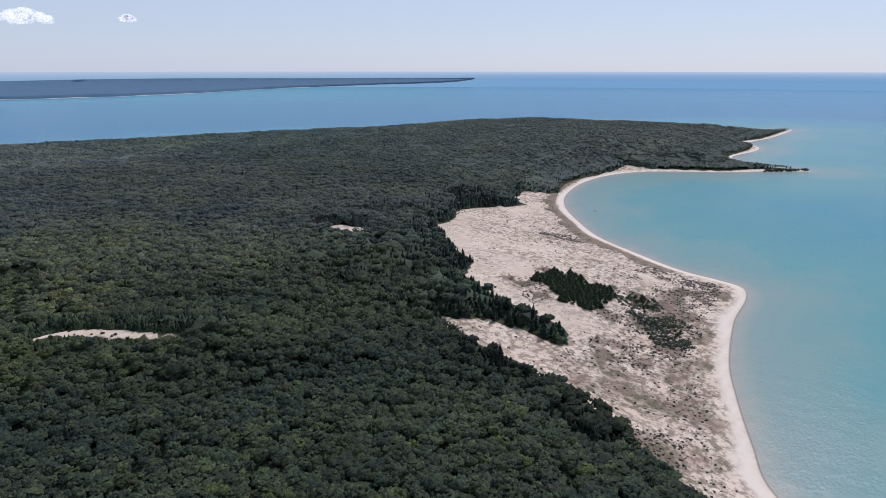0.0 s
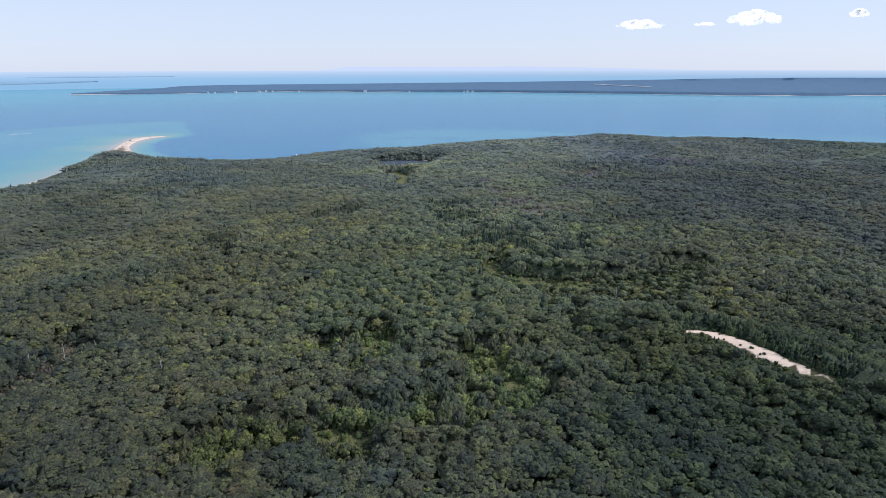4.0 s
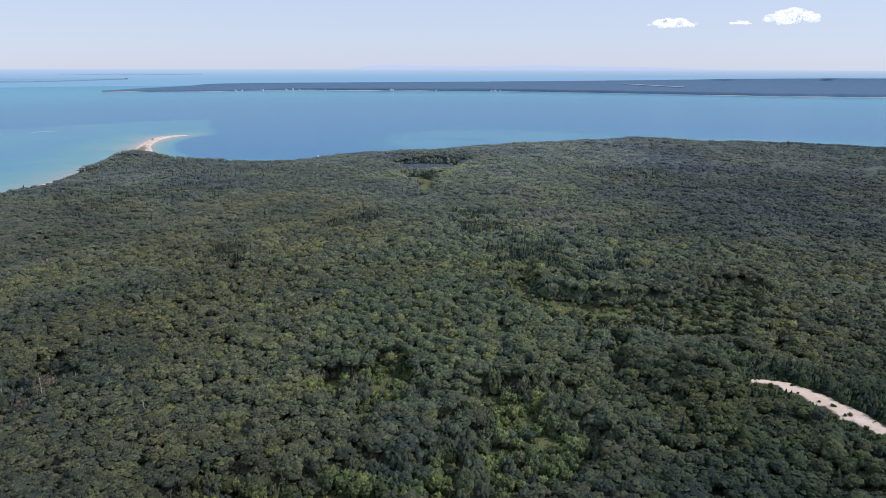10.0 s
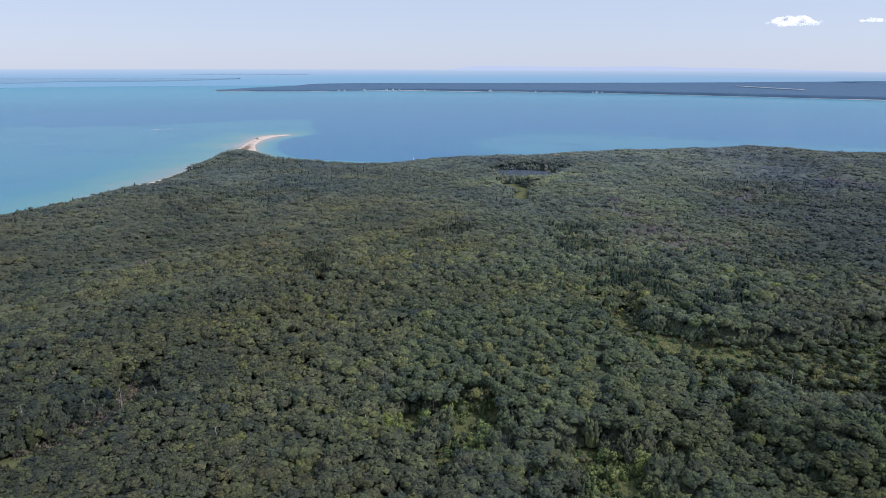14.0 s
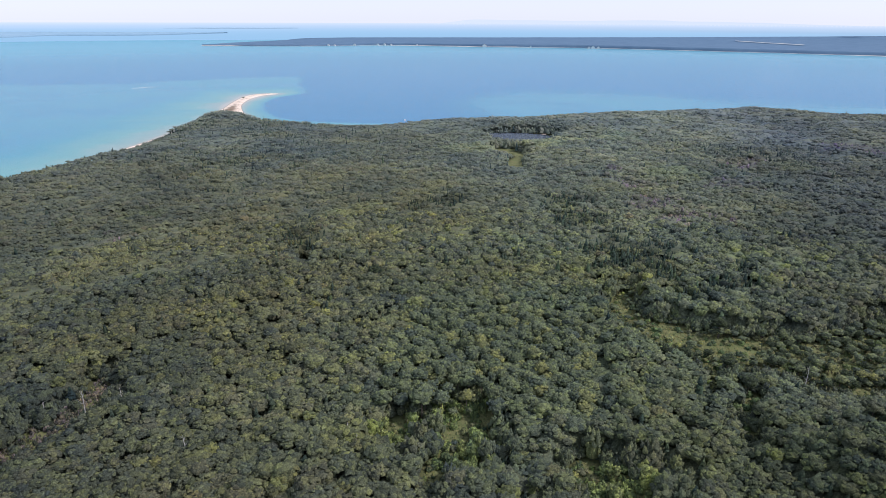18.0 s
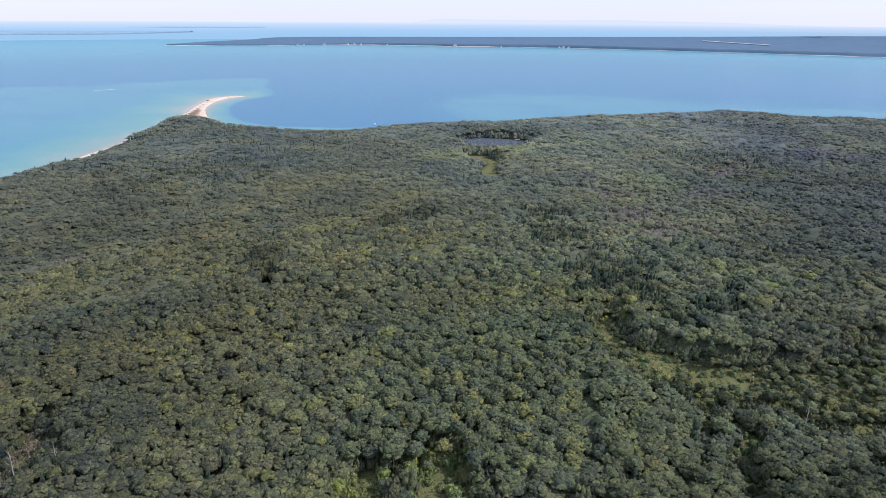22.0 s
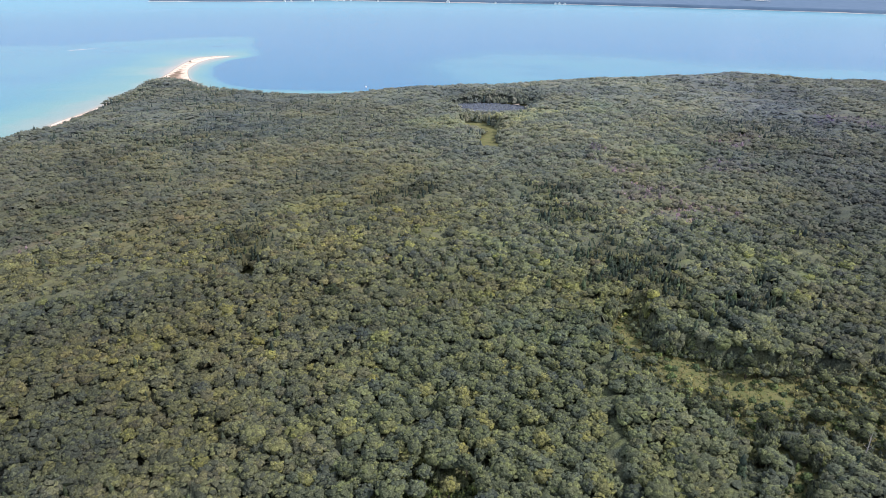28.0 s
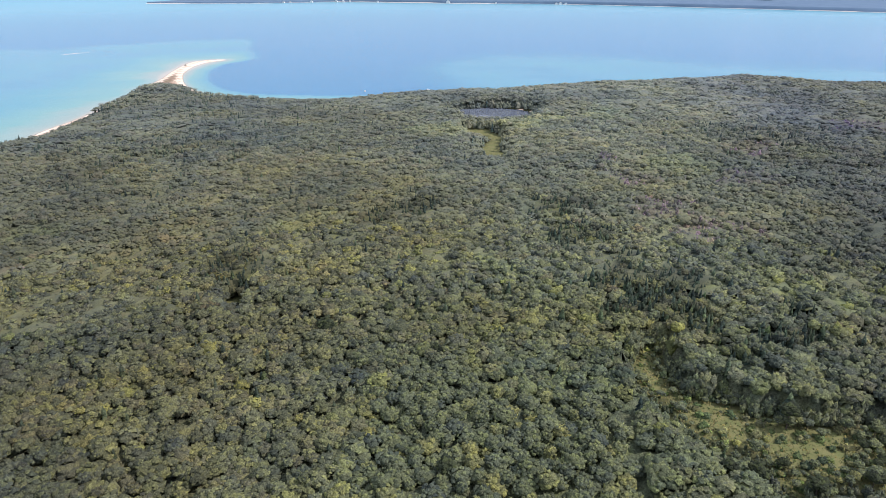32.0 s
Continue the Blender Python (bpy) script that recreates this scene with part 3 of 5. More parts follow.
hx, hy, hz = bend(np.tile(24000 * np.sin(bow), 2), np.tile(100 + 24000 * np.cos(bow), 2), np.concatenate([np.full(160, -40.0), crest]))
add("backdrop", mesh_of("glowing_hills", np.stack([hx, hy, hz], 1), grid_faces(2, 160)), HILLS.mat, "faint pale blue hills beyond the lake at the horizon", "hills", "structure")


fx, fy = np.array([1080, 1200, 1310, 1330, 1215, 1095]), np.array([5080, 4700, 4400, 4450, 4770, 5170])
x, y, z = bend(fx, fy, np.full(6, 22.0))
add("backdrop", mesh_of("far_field", np.stack([x, y, z], 1), [(0, 1, 4, 5), (1, 2, 3, 4)]), FAR_FIELD, "narrow pale open strip in the woods of the far island", "field", "structure")


# ---- trees ----
def dome(seg, rings, low, seed):
    """A rough round cap of radius 1: from just under its widest line to the top."""
    g = np.random.default_rng(seed)
    v, f = [], []
    for i in range(rings):
        e = low + (math.pi / 2 - low) * i / rings
        for k in range(seg):
            b = 2 * math.pi * (k + 0.5 * (i % 2)) / seg
            r = 1 + 0.13 * g.standard_normal()
            v.append((r * math.cos(e) * math.cos(b), r * math.cos(e) * math.sin(b), r * math.sin(e)))
    v.append((0, 0, 1 + 0.08 * g.standard_normal()))
    for i in range(rings - 1):
        for k in range(seg):
            a, b = i * seg + k, i * seg + (k + 1) % seg
            c, d = a + seg, b + seg
            f += [(a, b, d), (a, d, c)] if i % 2 else [(a, b, c), (b, d, c)]
    o = (rings - 1) * seg
    f += [(o + k, o + (k + 1) % seg, rings * seg) for k in range(seg)]
    return np.array(v), np.array(f)


def joined(pieces):
    vs, fs, n = [], [], 0
    for v, f in pieces:
        vs.append(v)
        fs.append(f + n)
        n += len(v)
    return np.concatenate(vs), np.concatenate(fs)


def crown(lobes, seg, rings, lseg, lrings, seed, low=(0.22, 0.34)):
    """A broadleaf crown, 1 in radius and 1 high: a rough core, and rounded boughs of leaves bulging out all over it."""
    g = np.random.default_rng(seed)
    v, f = dome(seg, rings, -0.45, seed)
    pieces = [(v * (0.78, 0.78, 0.72), f)]
    for k in range(lobes):
        b = 2.399963 * k + g.uniform(-0.7, 0.7)
        e = math.asin(min(0.04 + 0.95 * (k + 0.5) / lobes, 0.99))
        o = np.array((math.cos(e) * math.cos(b), math.cos(e) * math.sin(b), math.sin(e)))
        up = (o + (0, 0, 0.7)) / np.linalg.norm(o + (0, 0, 0.7))
        p = np.array((-math.sin(b), math.cos(b), 0.0))
        q = np.cross(up, p)
        s = g.uniform(*low)
        lv, lf = dome(lseg, lrings, -0.3, seed * 31 + k)
        lv = lv * s * (1.12, 0.95, 0.95)
        pieces.append((lv[:, :1] * p + lv[:, 1:2] * q + lv[:, 2:] * up + o * g.uniform(0.60, 0.95), lf))
    return joined(pieces)


def spruce(tiers, seg, seed):
    """A conifer 1 high and about 1 in radius at its base, of ragged skirts."""
    g = np.random.default_rng(seed)
    pieces = []
    for i in range(tiers):
        lo, hi = 0.08 + 0.80 * i / tiers, min(0.08 + 0.80 * i / tiers + 1.25 / tiers, 1.0)
        r = (1 - lo) * 0.95 + 0.06
        v = [(r * (0.75 + 0.5 * (k % 2) * g.uniform(0.6, 1.0)) * math.cos(6.283 * (k + 0.3 * i) / seg), r * (0.75 + 0.5 * (k % 2)) * math.sin(6.283 * (k + 0.3 * i) / seg), lo + 0.04 * g.standard_normal() / tiers) for k in range(seg)]
        v.append((0, 0, hi if i < tiers - 1 else 1.0))
        pieces.append((np.array(v), np.array([(k, (k + 1) % seg, seg) for k in range(seg)])))
    return joined(pieces)


def planted(name, shapes, rows, colours, mat, label, category, jitter=0.05, fleck=0.22):
    """One mesh of many plants. rows: x, y, z, width, height, turn."""
    vs, fs, cs, n = [], [], [], 0
    pick = rng.integers(0, len(shapes), len(rows))
    for k, (v, f) in enumerate(shapes):
        m = pick == k
        if not m.any():
            continue
        r = rows[m]
        c, s = np.cos(r[:, 5])[:, None], np.sin(r[:, 5])[:, None]
        x = (v[:, 0] * c - v[:, 1] * s) * r[:, 3:4]
        y = (v[:, 0] * s + v[:, 1] * c) * r[:, 3:4]
        z = v[:, 2] * r[:, 4:5]
        q = np.stack([x, y, z], 2)
        q = q + rng.standard_normal(q.shape) * (jitter * r[:, 3])[:, None, None] + r[:, None, :3]
        vs.append(q.reshape(-1, 3))
        fs.append((f[None] + (n + np.arange(len(r)) * len(v))[:, None, None]).reshape(-1, 3))
        cs.append(np.repeat(colours[m], len(v), 0))
        n += len(r) * len(v)
    if not vs:
        return None
    col = np.concatenate(cs)
    col = col * (1 + fleck * rng.standard_normal((len(col), 1))).clip(0.4, 1.8)
    me = mesh_of(name, np.concatenate(vs), np.concatenate(fs), True, leaf=np.concatenate([col, np.ones((len(col), 1))], 1))
    return add(name, me, mat, label, category, "stuff")


def scatter(x0, x1, y0, y1, gap):
    """Places on a shaken six-sided grid."""
    nx, ny = int((x1 - x0) / gap), int((y1 - y0) / (gap * 0.866))
    i, j = (a.ravel() for a in np.meshgrid(np.arange(nx), np.arange(ny), indexing="ij"))
    x = x0 + gap * (i + 0.5 * (j % 2)) + rng.uniform(-0.3, 0.3, i.size) * gap
    y = y0 + gap * 0.866 * j + rng.uniform(-0.3, 0.3, i.size) * gap
    return x, y


def reach(x, y):
    """How far a place is from the line of the camera's flight."""
    return near_line(x, y, [(0.0, 0.0), (9.0, 40.0), (4.0, 95.0), (-20.0, 211.0)])[0]


def seen(x, y):
    """Whether a place lies ahead of the camera's flight, in the northern, finely planted part of the island."""
    return (y > 0.62 * np.maximum(-x, 0) - 10) & (y > -0.05 * x - 12)


GREENS = np.array([(0.072, 0.090, 0.045), (0.078, 0.097, 0.046), (0.066, 0.083, 0.044), (0.088, 0.105, 0.047), (0.068, 0.086, 0.048), (0.082, 0.094, 0.048)])


def leaf_colours(x, y, base=GREENS, spread=0.085):
    n = len(x)
    c = base[rng.integers(0, len(base), n)] * (1 + spread * rng.standard_normal((n, 1)))
    odd = rng.random(n)[:, None]
    off = step(330, 460, reach(x, y))[:, None]
    rare = np.where(odd < 0.016, c * (1.08, 0.96, 0.95), np.where(odd > 0.95, c * (1.22, 1.2, 0.9), np.where((odd > 0.88), c * (0.74, 0.78, 0.92), c)))
    c = rare + (c - rare) * 0.75 * off
    patch = vnoise(x, y, 55, 51) + 0.6 * vnoise(x, y, 18, 52)
    c = c * (1 + 0.15 * patch[:, None] * np.array((1.2, 1.0, 0.6)))
    hue = vnoise(x, y, 75, 151) + 0.6 * vnoise(x, y, 30, 152)
    c = c * (1 + 0.055 * hue[:, None] * np.array((0.8, 0.25, -0.9)))
    fresh = np.exp(-((x - 5) / 75) ** 2 - ((y - 385) / 85) ** 2)
    c = c * (1 + fresh[:, None] * np.array((0.03, 0.10, -0.03)))
    stand = vnoise(x, y, 38, 57) + 0.5 * vnoise(x, y, 13, 58)
    c = c * (1 + step(0.35, 0.6, stand)[:, None] * np.array((0.12, 0.08, -0.04)) - step(0.3, 0.6, -stand)[:, None] * np.array((0.16, 0.13, 0.08)))
    c = c * (1 - 0.40 * blob(x, y, DARK, 10, 61) - 0.16 * blob(x, y, MIXED, 50, 64))[:, None]
    c = c * (1 - blob(x, y, GREY, 14, 62)[:, None] * np.array((0.0, 0.06, 0.0)))
    c = c * (1 + blob(x, y, YELLOW, 12, 66)[:, None] * np.array((0.17, 0.19, 0.02)))
    # leaf colour lightened where crowns shade themselves, darkened where they come out too bright
    c = c * (1 + 0.13 * step(240, 300, reach(x, y)) * (1 - step(370, 410, reach(x, y))) + 0.10 * step(290, 380, y) * (1 - step(300, 420, reach(x, y))) - 0.28 * step(80, 200, x) * step(280, 360, y) * (1 - step(700, 900, y)) - 0.16 * step(40, 220, -x))[:, None]
    # darker leaves on the ridge by the blowout; further off, distance haze is put into the leaf colour
    ridge = step(18, 88, x + 14 * vnoise(x, y, 45, 53)) * (1 - step(290, 350, y + 14 * vnoise(x, y, 45, 54)))
    c = c * (1 - ridge[:, None] * np.array((0.46, 0.38, 0.40)))
    c = c * (1 - 0.17 * (1 - step(210, 310, y)) * (1 - step(0, 60, x)))[:, None]
    warm = (step(20, 130, -x + 25 * vnoise(x, y, 60, 171)) * (1 - step(620, 820, y + 40 * vnoise(x, y, 90, 172))))[:, None]
    c = c * (1 + warm * np.array((0.045, -0.01, -0.06)))
    # haze painted into the leaves: paler and bluer with distance
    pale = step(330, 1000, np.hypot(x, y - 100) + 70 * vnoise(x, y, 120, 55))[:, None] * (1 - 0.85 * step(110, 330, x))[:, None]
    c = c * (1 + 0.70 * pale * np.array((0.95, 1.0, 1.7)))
    c = c * (1 - step(420, 620, x)[:, None] * np.array((0.26, 0.16, 0.22)))
    # haze blue for the eastern woods as well
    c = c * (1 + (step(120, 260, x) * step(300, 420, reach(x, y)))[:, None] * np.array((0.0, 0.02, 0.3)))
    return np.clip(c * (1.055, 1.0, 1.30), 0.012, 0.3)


def woods(x, y, gap):
    """Sorts places into kinds of plants; gives x, y, z, kind."""
    d, sand, grass, bare, rim, z = land(x, y)
    # plants on the camera's side of sand and pond stay low, to leave them in view
    far = np.hypot(x, y - 60) + 1e-6
    ax, ay = x / far, (y - 60) / far
    low = np.zeros(len(x))
    for k in (4, 8):
        e = masks(x + k * ax, y + k * ay, d)
        low = np.maximum(low, np.where((y < 600) & (y < 1.0 * x + 260), e[0], 0))
    pond_view = np.zeros(len(x))
    for k in (6, 14, 22, 30, 38, 46, 54):
        pond_view = np.maximum(pond_view, (pond_at(x + k * ax, y + k * ay) < 1.0) * 1.0)
    low = np.maximum(low, (near_line(x, y, BLOW)[0] < 6.5) * 1.0)
    for k in (5, 10, 15):
        low = np.maximum(low, blob(x + k * ax, y + k * ay, SMALL_SANDS, 3))
    keep = (d > 7 + 3 * rng.random(len(x)) + 24 * ((y > 1030) & (x < -180) & (x > -500))) & (bare < 0.45)
    for ox, oy in ((2.6, 0), (-2.6, 0), (0, 2.6), (0, -2.6)):
        keep &= ~inside(x + ox, y + oy, CLEARING)
    x, y, z, d, low, pond_view = x[keep], y[keep], z[keep], d[keep], low[keep], pond_view[keep]
    kind = np.zeros(len(x), int)
    dark = np.maximum(blob(x, y, DARK, 14, 61) * 0.7, blob(x, y, MIXED, 60, 64) * 0.5)
    edge, _ = near_line(x, y, DUNES[:23])
    p = rng.random(len(x))
    kind[(p < 0.04 + 0.8 * dark)] = 1
    kind[(edge < 26) & (p < np.where(x + 0.4 * y > 320, 0.6, 0.22))] = 1
    kind[(edge < 9) & (p < np.where(x + 0.4 * y > 320, 0.85, 0.5))] = 1
    bd, _ = near_line(x, y, BLOW)
    kind[(bd < 30) & (x * 1.0 + 0.55 * y > 283) & (p < 0.95)] = 1
    kind[(bd < 13) & (p < 0.45)] = 1
    kind[(d < 40) & (p < 0.35)] = 1
    kind[(blob(x, y, GREY, 14, 62) > 0.5) & (p < 0.62)] = 3
    sh = blob(x, y, SHRUBS, 8, 63) > 0.5
    kind[sh & (p < 0.55)] = 2
    kind[sh & (p >= 0.74)] = 4
    kind[(low > 0.4)] = 4
    kind[(pond_view > 0.5)] = 5
    return x, y, z, kind, d


def bank(x, y):
    """Trees stand lower towards the pond."""
    front = 0.45 + 0.55 * step(1.1, 1.9, pond_at(x, y))
    return np.maximum(front, 0.92 * step(930, 960, y))


def young(x, y):
    """How tall the growth stands on the camera's side of open ground: it rises away from the grass, capped to keep the
    ground in view.
    """
    far = np.hypot(x, y - 60) + 1e-6
    top = np.full(len(x), 99.0)
    for k in (24, 20, 16, 12, 8, 5, 2.5):
        top = np.where(inside(x + k * x / far, y + k * (y - 60) / far, CLEARING), 0.4 + 0.33 * k, top)
        top = np.where(blob(x + k * x / far, y + k * (y - 60) / far, SMALL_SANDS, 3) > 0.5, np.minimum(top, 0.5 + 0.3 * k), top)
        top = np.where(blob(x + k * x / far, y + k * (y - 60) / far, OPENINGS, 2.5, 17) > 0.5, np.minimum(top, 0.8 + 0.36 * k), top)
    for k in (40, 32, 24, 16, 10, 5):
        top = np.where(near_line(x + k * x / far, y + k * (y - 60) / far, MEAD)[0] < 6, np.minimum(top, 0.5 + 0.2 * k), top)
    return top


def below_sand(x, y):
    """How tall the growth stands beside the blowout: low at the sand, taller down the slope, fitted so the camera sees
    the sand.
    """
    away = near_line(x, y, BLOW)[0]
    behind = x + 0.55 * y > 283
    return np.where(away < 34, np.where(behind, 7.0 + 0.5 * np.maximum(away - 5, 0), 3.0 + 0.45 * np.maximum(away - 6, 0)), 99.0)


def plant_zone(x, y, gap, level):
    x, y, z, kind, d = woods(x, y, gap)
    n = len(x)
    turn = rng.uniform(0, 6.283, n)
    size = gap * 0.76 * (1 + 0.22 * rng.standard_normal(n) + 0.22 * vnoise(x, y, 11, 82)).clip(0.5, 1.75)
    tall = (10.0 + 0.75 * rng.standard_normal(n) + 1.3 * vnoise(x, y, 40, 81) + 0.9 * vnoise(x, y, 11, 82)) * np.where((x < -380) & (y < 1120) & ((y < 770) | (y > 930)), 0.75 + 0.25 * step(0, 40, d), 0.4 + 0.6 * step(0, 90, d))
    tall = np.minimum(tall, young(x, y) * rng.uniform(0.65, 1.15, n))
    tall = tall * np.where(kind != 5, bank(x, y), 1.0)
    tall = np.minimum(tall, below_sand(x, y) * rng.uniform(0.7, 1.2, n))
    size = np.minimum(size, 0.8 + 0.45 * tall)
    # broadleaf: the cap's centre sits so that its top reaches the tree's height
    tall = np.where(kind == 5, 1.2 + 0.12 * tall, tall)
    size = np.where(kind == 5, size * 0.75, size)
    m = (kind == 0) | (kind == 5)
    hgt = size * (0.64, 0.62, 0.48, 0.33)[level]
    # leaves down to the ground where the wood opens
    rim = np.zeros(n)
    for ox, oy in ((6, 0), (-6, 0), (0, 6), (0, -6)):
        e = masks(x + ox, y + oy, d)
        rim = np.maximum(rim, np.maximum(e[1], e[2]))
    border = (rim > 0.4) & (kind == 0)
    tall = np.where(border, tall * rng.uniform(0.35, 1.0, n), tall)
    size = np.where(border, size * rng.uniform(0.7, 1.15, n), size)
    size = np.where(border, np.maximum(size, tall * (0.3, 0.3, 0.36, 0.36)[level]), size)
    hgt = np.where(border, tall * (0.62, 0.62, 0.66, 0.66)[level], np.minimum(hgt, tall))
    rows = np.stack([x, y, z + tall - hgt, size, hgt * 1.1, turn], 1)[m]
    broad = (BROAD_NEAR, BROAD_RING, BROAD_MID, BROAD_FAR)[level]
    planted("broadleaf_forest", broad, rows, leaf_colours(x[m], y[m]), (LEAVES, LEAVES, MIDWAY_LEAVES, DISTANT_LEAVES)[level], "dense closed canopy of dark green broadleaf trees", "forest", (0.035, 0.04, 0.035, 0.03)[level], 0.05)
    m = kind == 1
    w = 2.6 * (1 + 0.2 * rng.standard_normal(n)).clip(0.6, 1.5) * np.clip(tall / 9.0, 0.3, 1.0)
    rows = np.stack([x, y, z + 0.5, w, tall * (1.06 + 0.12 * rng.standard_normal(n)) * np.where((near_line(x, y, DUNES[:23])[0] < 16), 0.72, 1.0) * np.where((near_line(x, y, BLOW)[0] < 30), 0.72, 1.0), turn], 1)[m]
    con = (SPRUCE_NEAR, SPRUCE_MID, SPRUCE_MID, SPRUCE_FAR)[level]
    planted("conifer_forest", con, rows, leaf_colours(x[m], y[m], np.array([(0.036, 0.056, 0.030), (0.042, 0.062, 0.034), (0.030, 0.050, 0.030)])), NEEDLES, "dark pointed spruces and cedars among the broadleaf trees", "forest")
    m = kind == 2
    small = size * 0.8
    rows = np.stack([x, y, z + np.minimum(2.0 + 2.6 * rng.random(n), 0.4 * tall), small, small * 1.25, turn], 1)[m]
    planted("shrub_thicket", broad, rows, leaf_colours(x[m], y[m], np.array([(0.102, 0.136, 0.044), (0.118, 0.144, 0.047), (0.078, 0.106, 0.039)])), LEAVES, "bright yellow-green young trees and shrubs in a glade", "shrubs")
    m = kind == 4
    tiny = size * (0.28 + 0.22 * rng.random(n))
    rows = np.stack([x, y, z + 0.3, tiny, tiny * 1.1, turn], 1)[m & (rng.random(n) < 0.75)]
    planted("low_bushes", broad, rows, leaf_colours(rows[:, 0], rows[:, 1], np.array([(0.085, 0.115, 0.035), (0.065, 0.095, 0.032), (0.05, 0.075, 0.028)])), LEAVES, "low green bushes at the edge of a clearing", "bushes")
    m = kind == 3
    rows = np.stack([x, y, z + tall * 0.45, size * 0.8, tall * 0.36, turn], 1)[m]
    planted("bare_topped_trees", broad, rows, leaf_colours(x[m], y[m], np.array([(0.140, 0.126, 0.088), (0.120, 0.112, 0.075), (0.085, 0.094, 0.054)])), LEAVES, "thin grey-green trees with bare tops", "forest")
    if level == 0:
        m = (kind == 0) & (reach(x, y) < 190)
        rows = np.stack([x, y, z - 0.3, 0.22 + 0.05 * rng.random(n), tall - 2, turn], 1)[m]
        stem = (np.array([(1, 0, 0), (-0.5, 0.87, 0), (-0.5, -0.87, 0), (0.4, 0, 1), (-0.2, 0.35, 1), (-0.2, -0.35, 1)]), np.array([(0, 1, 4), (0, 4, 3), (1, 2, 5), (1, 5, 4), (2, 0, 3), (2, 3, 5)]))
        planted("tree_trunks", [stem], rows, np.tile((0.1, 0.085, 0.07), (m.sum(), 1)), BARK, "grey-brown trunks under the forest canopy", "trunks", 0.0)


BROAD_NEAR = [crown(26, 7, 2, 5, 1, s, (0.17, 0.35)) for s in (1, 2, 3, 4, 5, 6, 7, 8)]
BROAD_RING = [crown(15, 6, 2, 4, 1, s, (0.20, 0.36)) for s in (101, 102, 103, 104, 105, 106)]
BROAD_MID = [crown(9, 5, 1, 4, 1, s, (0.26, 0.42)) for s in (11, 12, 13, 14, 15, 16)]
BROAD_FAR = [crown(4, 5, 1, 4, 1, s, (0.36, 0.5)) for s in (21, 22, 23, 24)]
TUFTS = [dome(4, 2, -0.4, s) for s in (21, 22, 23, 24)]
SPRUCE_NEAR = [spruce(6, 8, s) for s in (31, 32, 33)]
SPRUCE_MID = [spruce(4, 6, s) for s in (41, 42)]
SPRUCE_FAR = [spruce(2, 5, s) for s in (51, 52)]

NEAR_REACH, RING_REACH, MID_REACH = 240.0, 370.0, 660.0
GROVE = (-66, 22, 318, 402)      # the stretch where every tree is an object of its own


def in_grove(x, y):
    return (x > GROVE[0]) & (x < GROVE[1]) & (y > GROVE[2]) & (y < GROVE[3])


x, y = scatter(-330, 350, -10, 560, 4.8)
r = reach(x, y)
m = (r < NEAR_REACH) & ((r > 60) | (y > 105)) & seen(x, y) & ~in_grove(x, y)
plant_zone(x[m], y[m], 4.8, 0)
x, y = scatter(-450, 450, -20, 640, 5.0)
r = reach(x, y)
m = (r >= NEAR_REACH) & (r < RING_REACH) & seen(x, y)
plant_zone(x[m], y[m], 5.0, 1)
x, y = scatter(-700, 800, -20, 990, 5.0)
r = reach(x, y)
m = (r >= RING_REACH) & (r < MID_REACH) & seen(x, y)
plant_zone(x[m], y[m], 5.0, 2)
x, y = scatter(-720, 1870, -420, 1530, 5.6)
m = (reach(x, y) >= MID_REACH) & seen(x, y)
plant_zone(x[m], y[m], 5.6, 3)
x, y = scatter(-160, 160, -130, 230, 5.4)
m = (~seen(x, y) & (reach(x, y) < 125)) | ((reach(x, y) <= 60) & (y <= 105) & seen(x, y))
plant_zone(x[m], y[m], 5.4, 2)
x, y = scatter(-720, 1870, -420, 1530, 7.0)
m = ~seen(x, y) & (reach(x, y) >= 125)
plant_zone(x[m], y[m], 7.0, 3)


def stand(patches, gap, edge, seed):
    """Places for a closer stand of one kind of tree on the given patches."""
    px, py = scatter(-720, 800, 120, 1060, gap)
    inner = blob(px, py, patches, edge, seed) > 0.5
    px, py = px[inner], py[inner]
    d, sand, grass, bare, rim, pz = land(px, py)
    ok = (bare < 0.4) & (d > 12) & seen(px, py) & (reach(px, py) > 100) & (young(px, py) > 8) & (near_line(px, py, BLOW)[0] > 14)
    return px[ok], py[ok], pz[ok]


# spruces stand close together in the dark patches, bare-topped poplars in the grey ones
NORTH_DARK = [row for row in DARK if row[1] > 430]
x, y, z = stand(NORTH_DARK, 3.3, 10, 61)
m = rng.random(len(x)) < 0.8
x, y, z = x[m], y[m], z[m]
w = 2.0 * (1 + 0.25 * rng.standard_normal(len(x))).clip(0.6, 1.5)
rows = np.stack([x, y, z + 1.5, w, 8.8 + 1.2 * rng.standard_normal(len(x)), rng.uniform(0, 6.28, len(x))], 1)
planted("conifer_forest", SPRUCE_MID, rows, leaf_colours(x, y, np.array([(0.046, 0.076, 0.042), (0.056, 0.088, 0.046), (0.038, 0.064, 0.040)])), NEEDLES, "close stand of dark spruces in the broadleaf forest", "forest")
x, y, z = stand(GREY, 3.4, 14, 62)
w = 1.25 * (1 + 0.3 * rng.standard_normal(len(x))).clip(0.5, 1.7)
tall = 2.6 + 1.0 * rng.random(len(x))
rows = np.stack([x, y, z + 8.9 + 1.1 * rng.standard_normal(len(x)) - tall, w, tall, rng.uniform(0, 6.28, len(x))], 1)
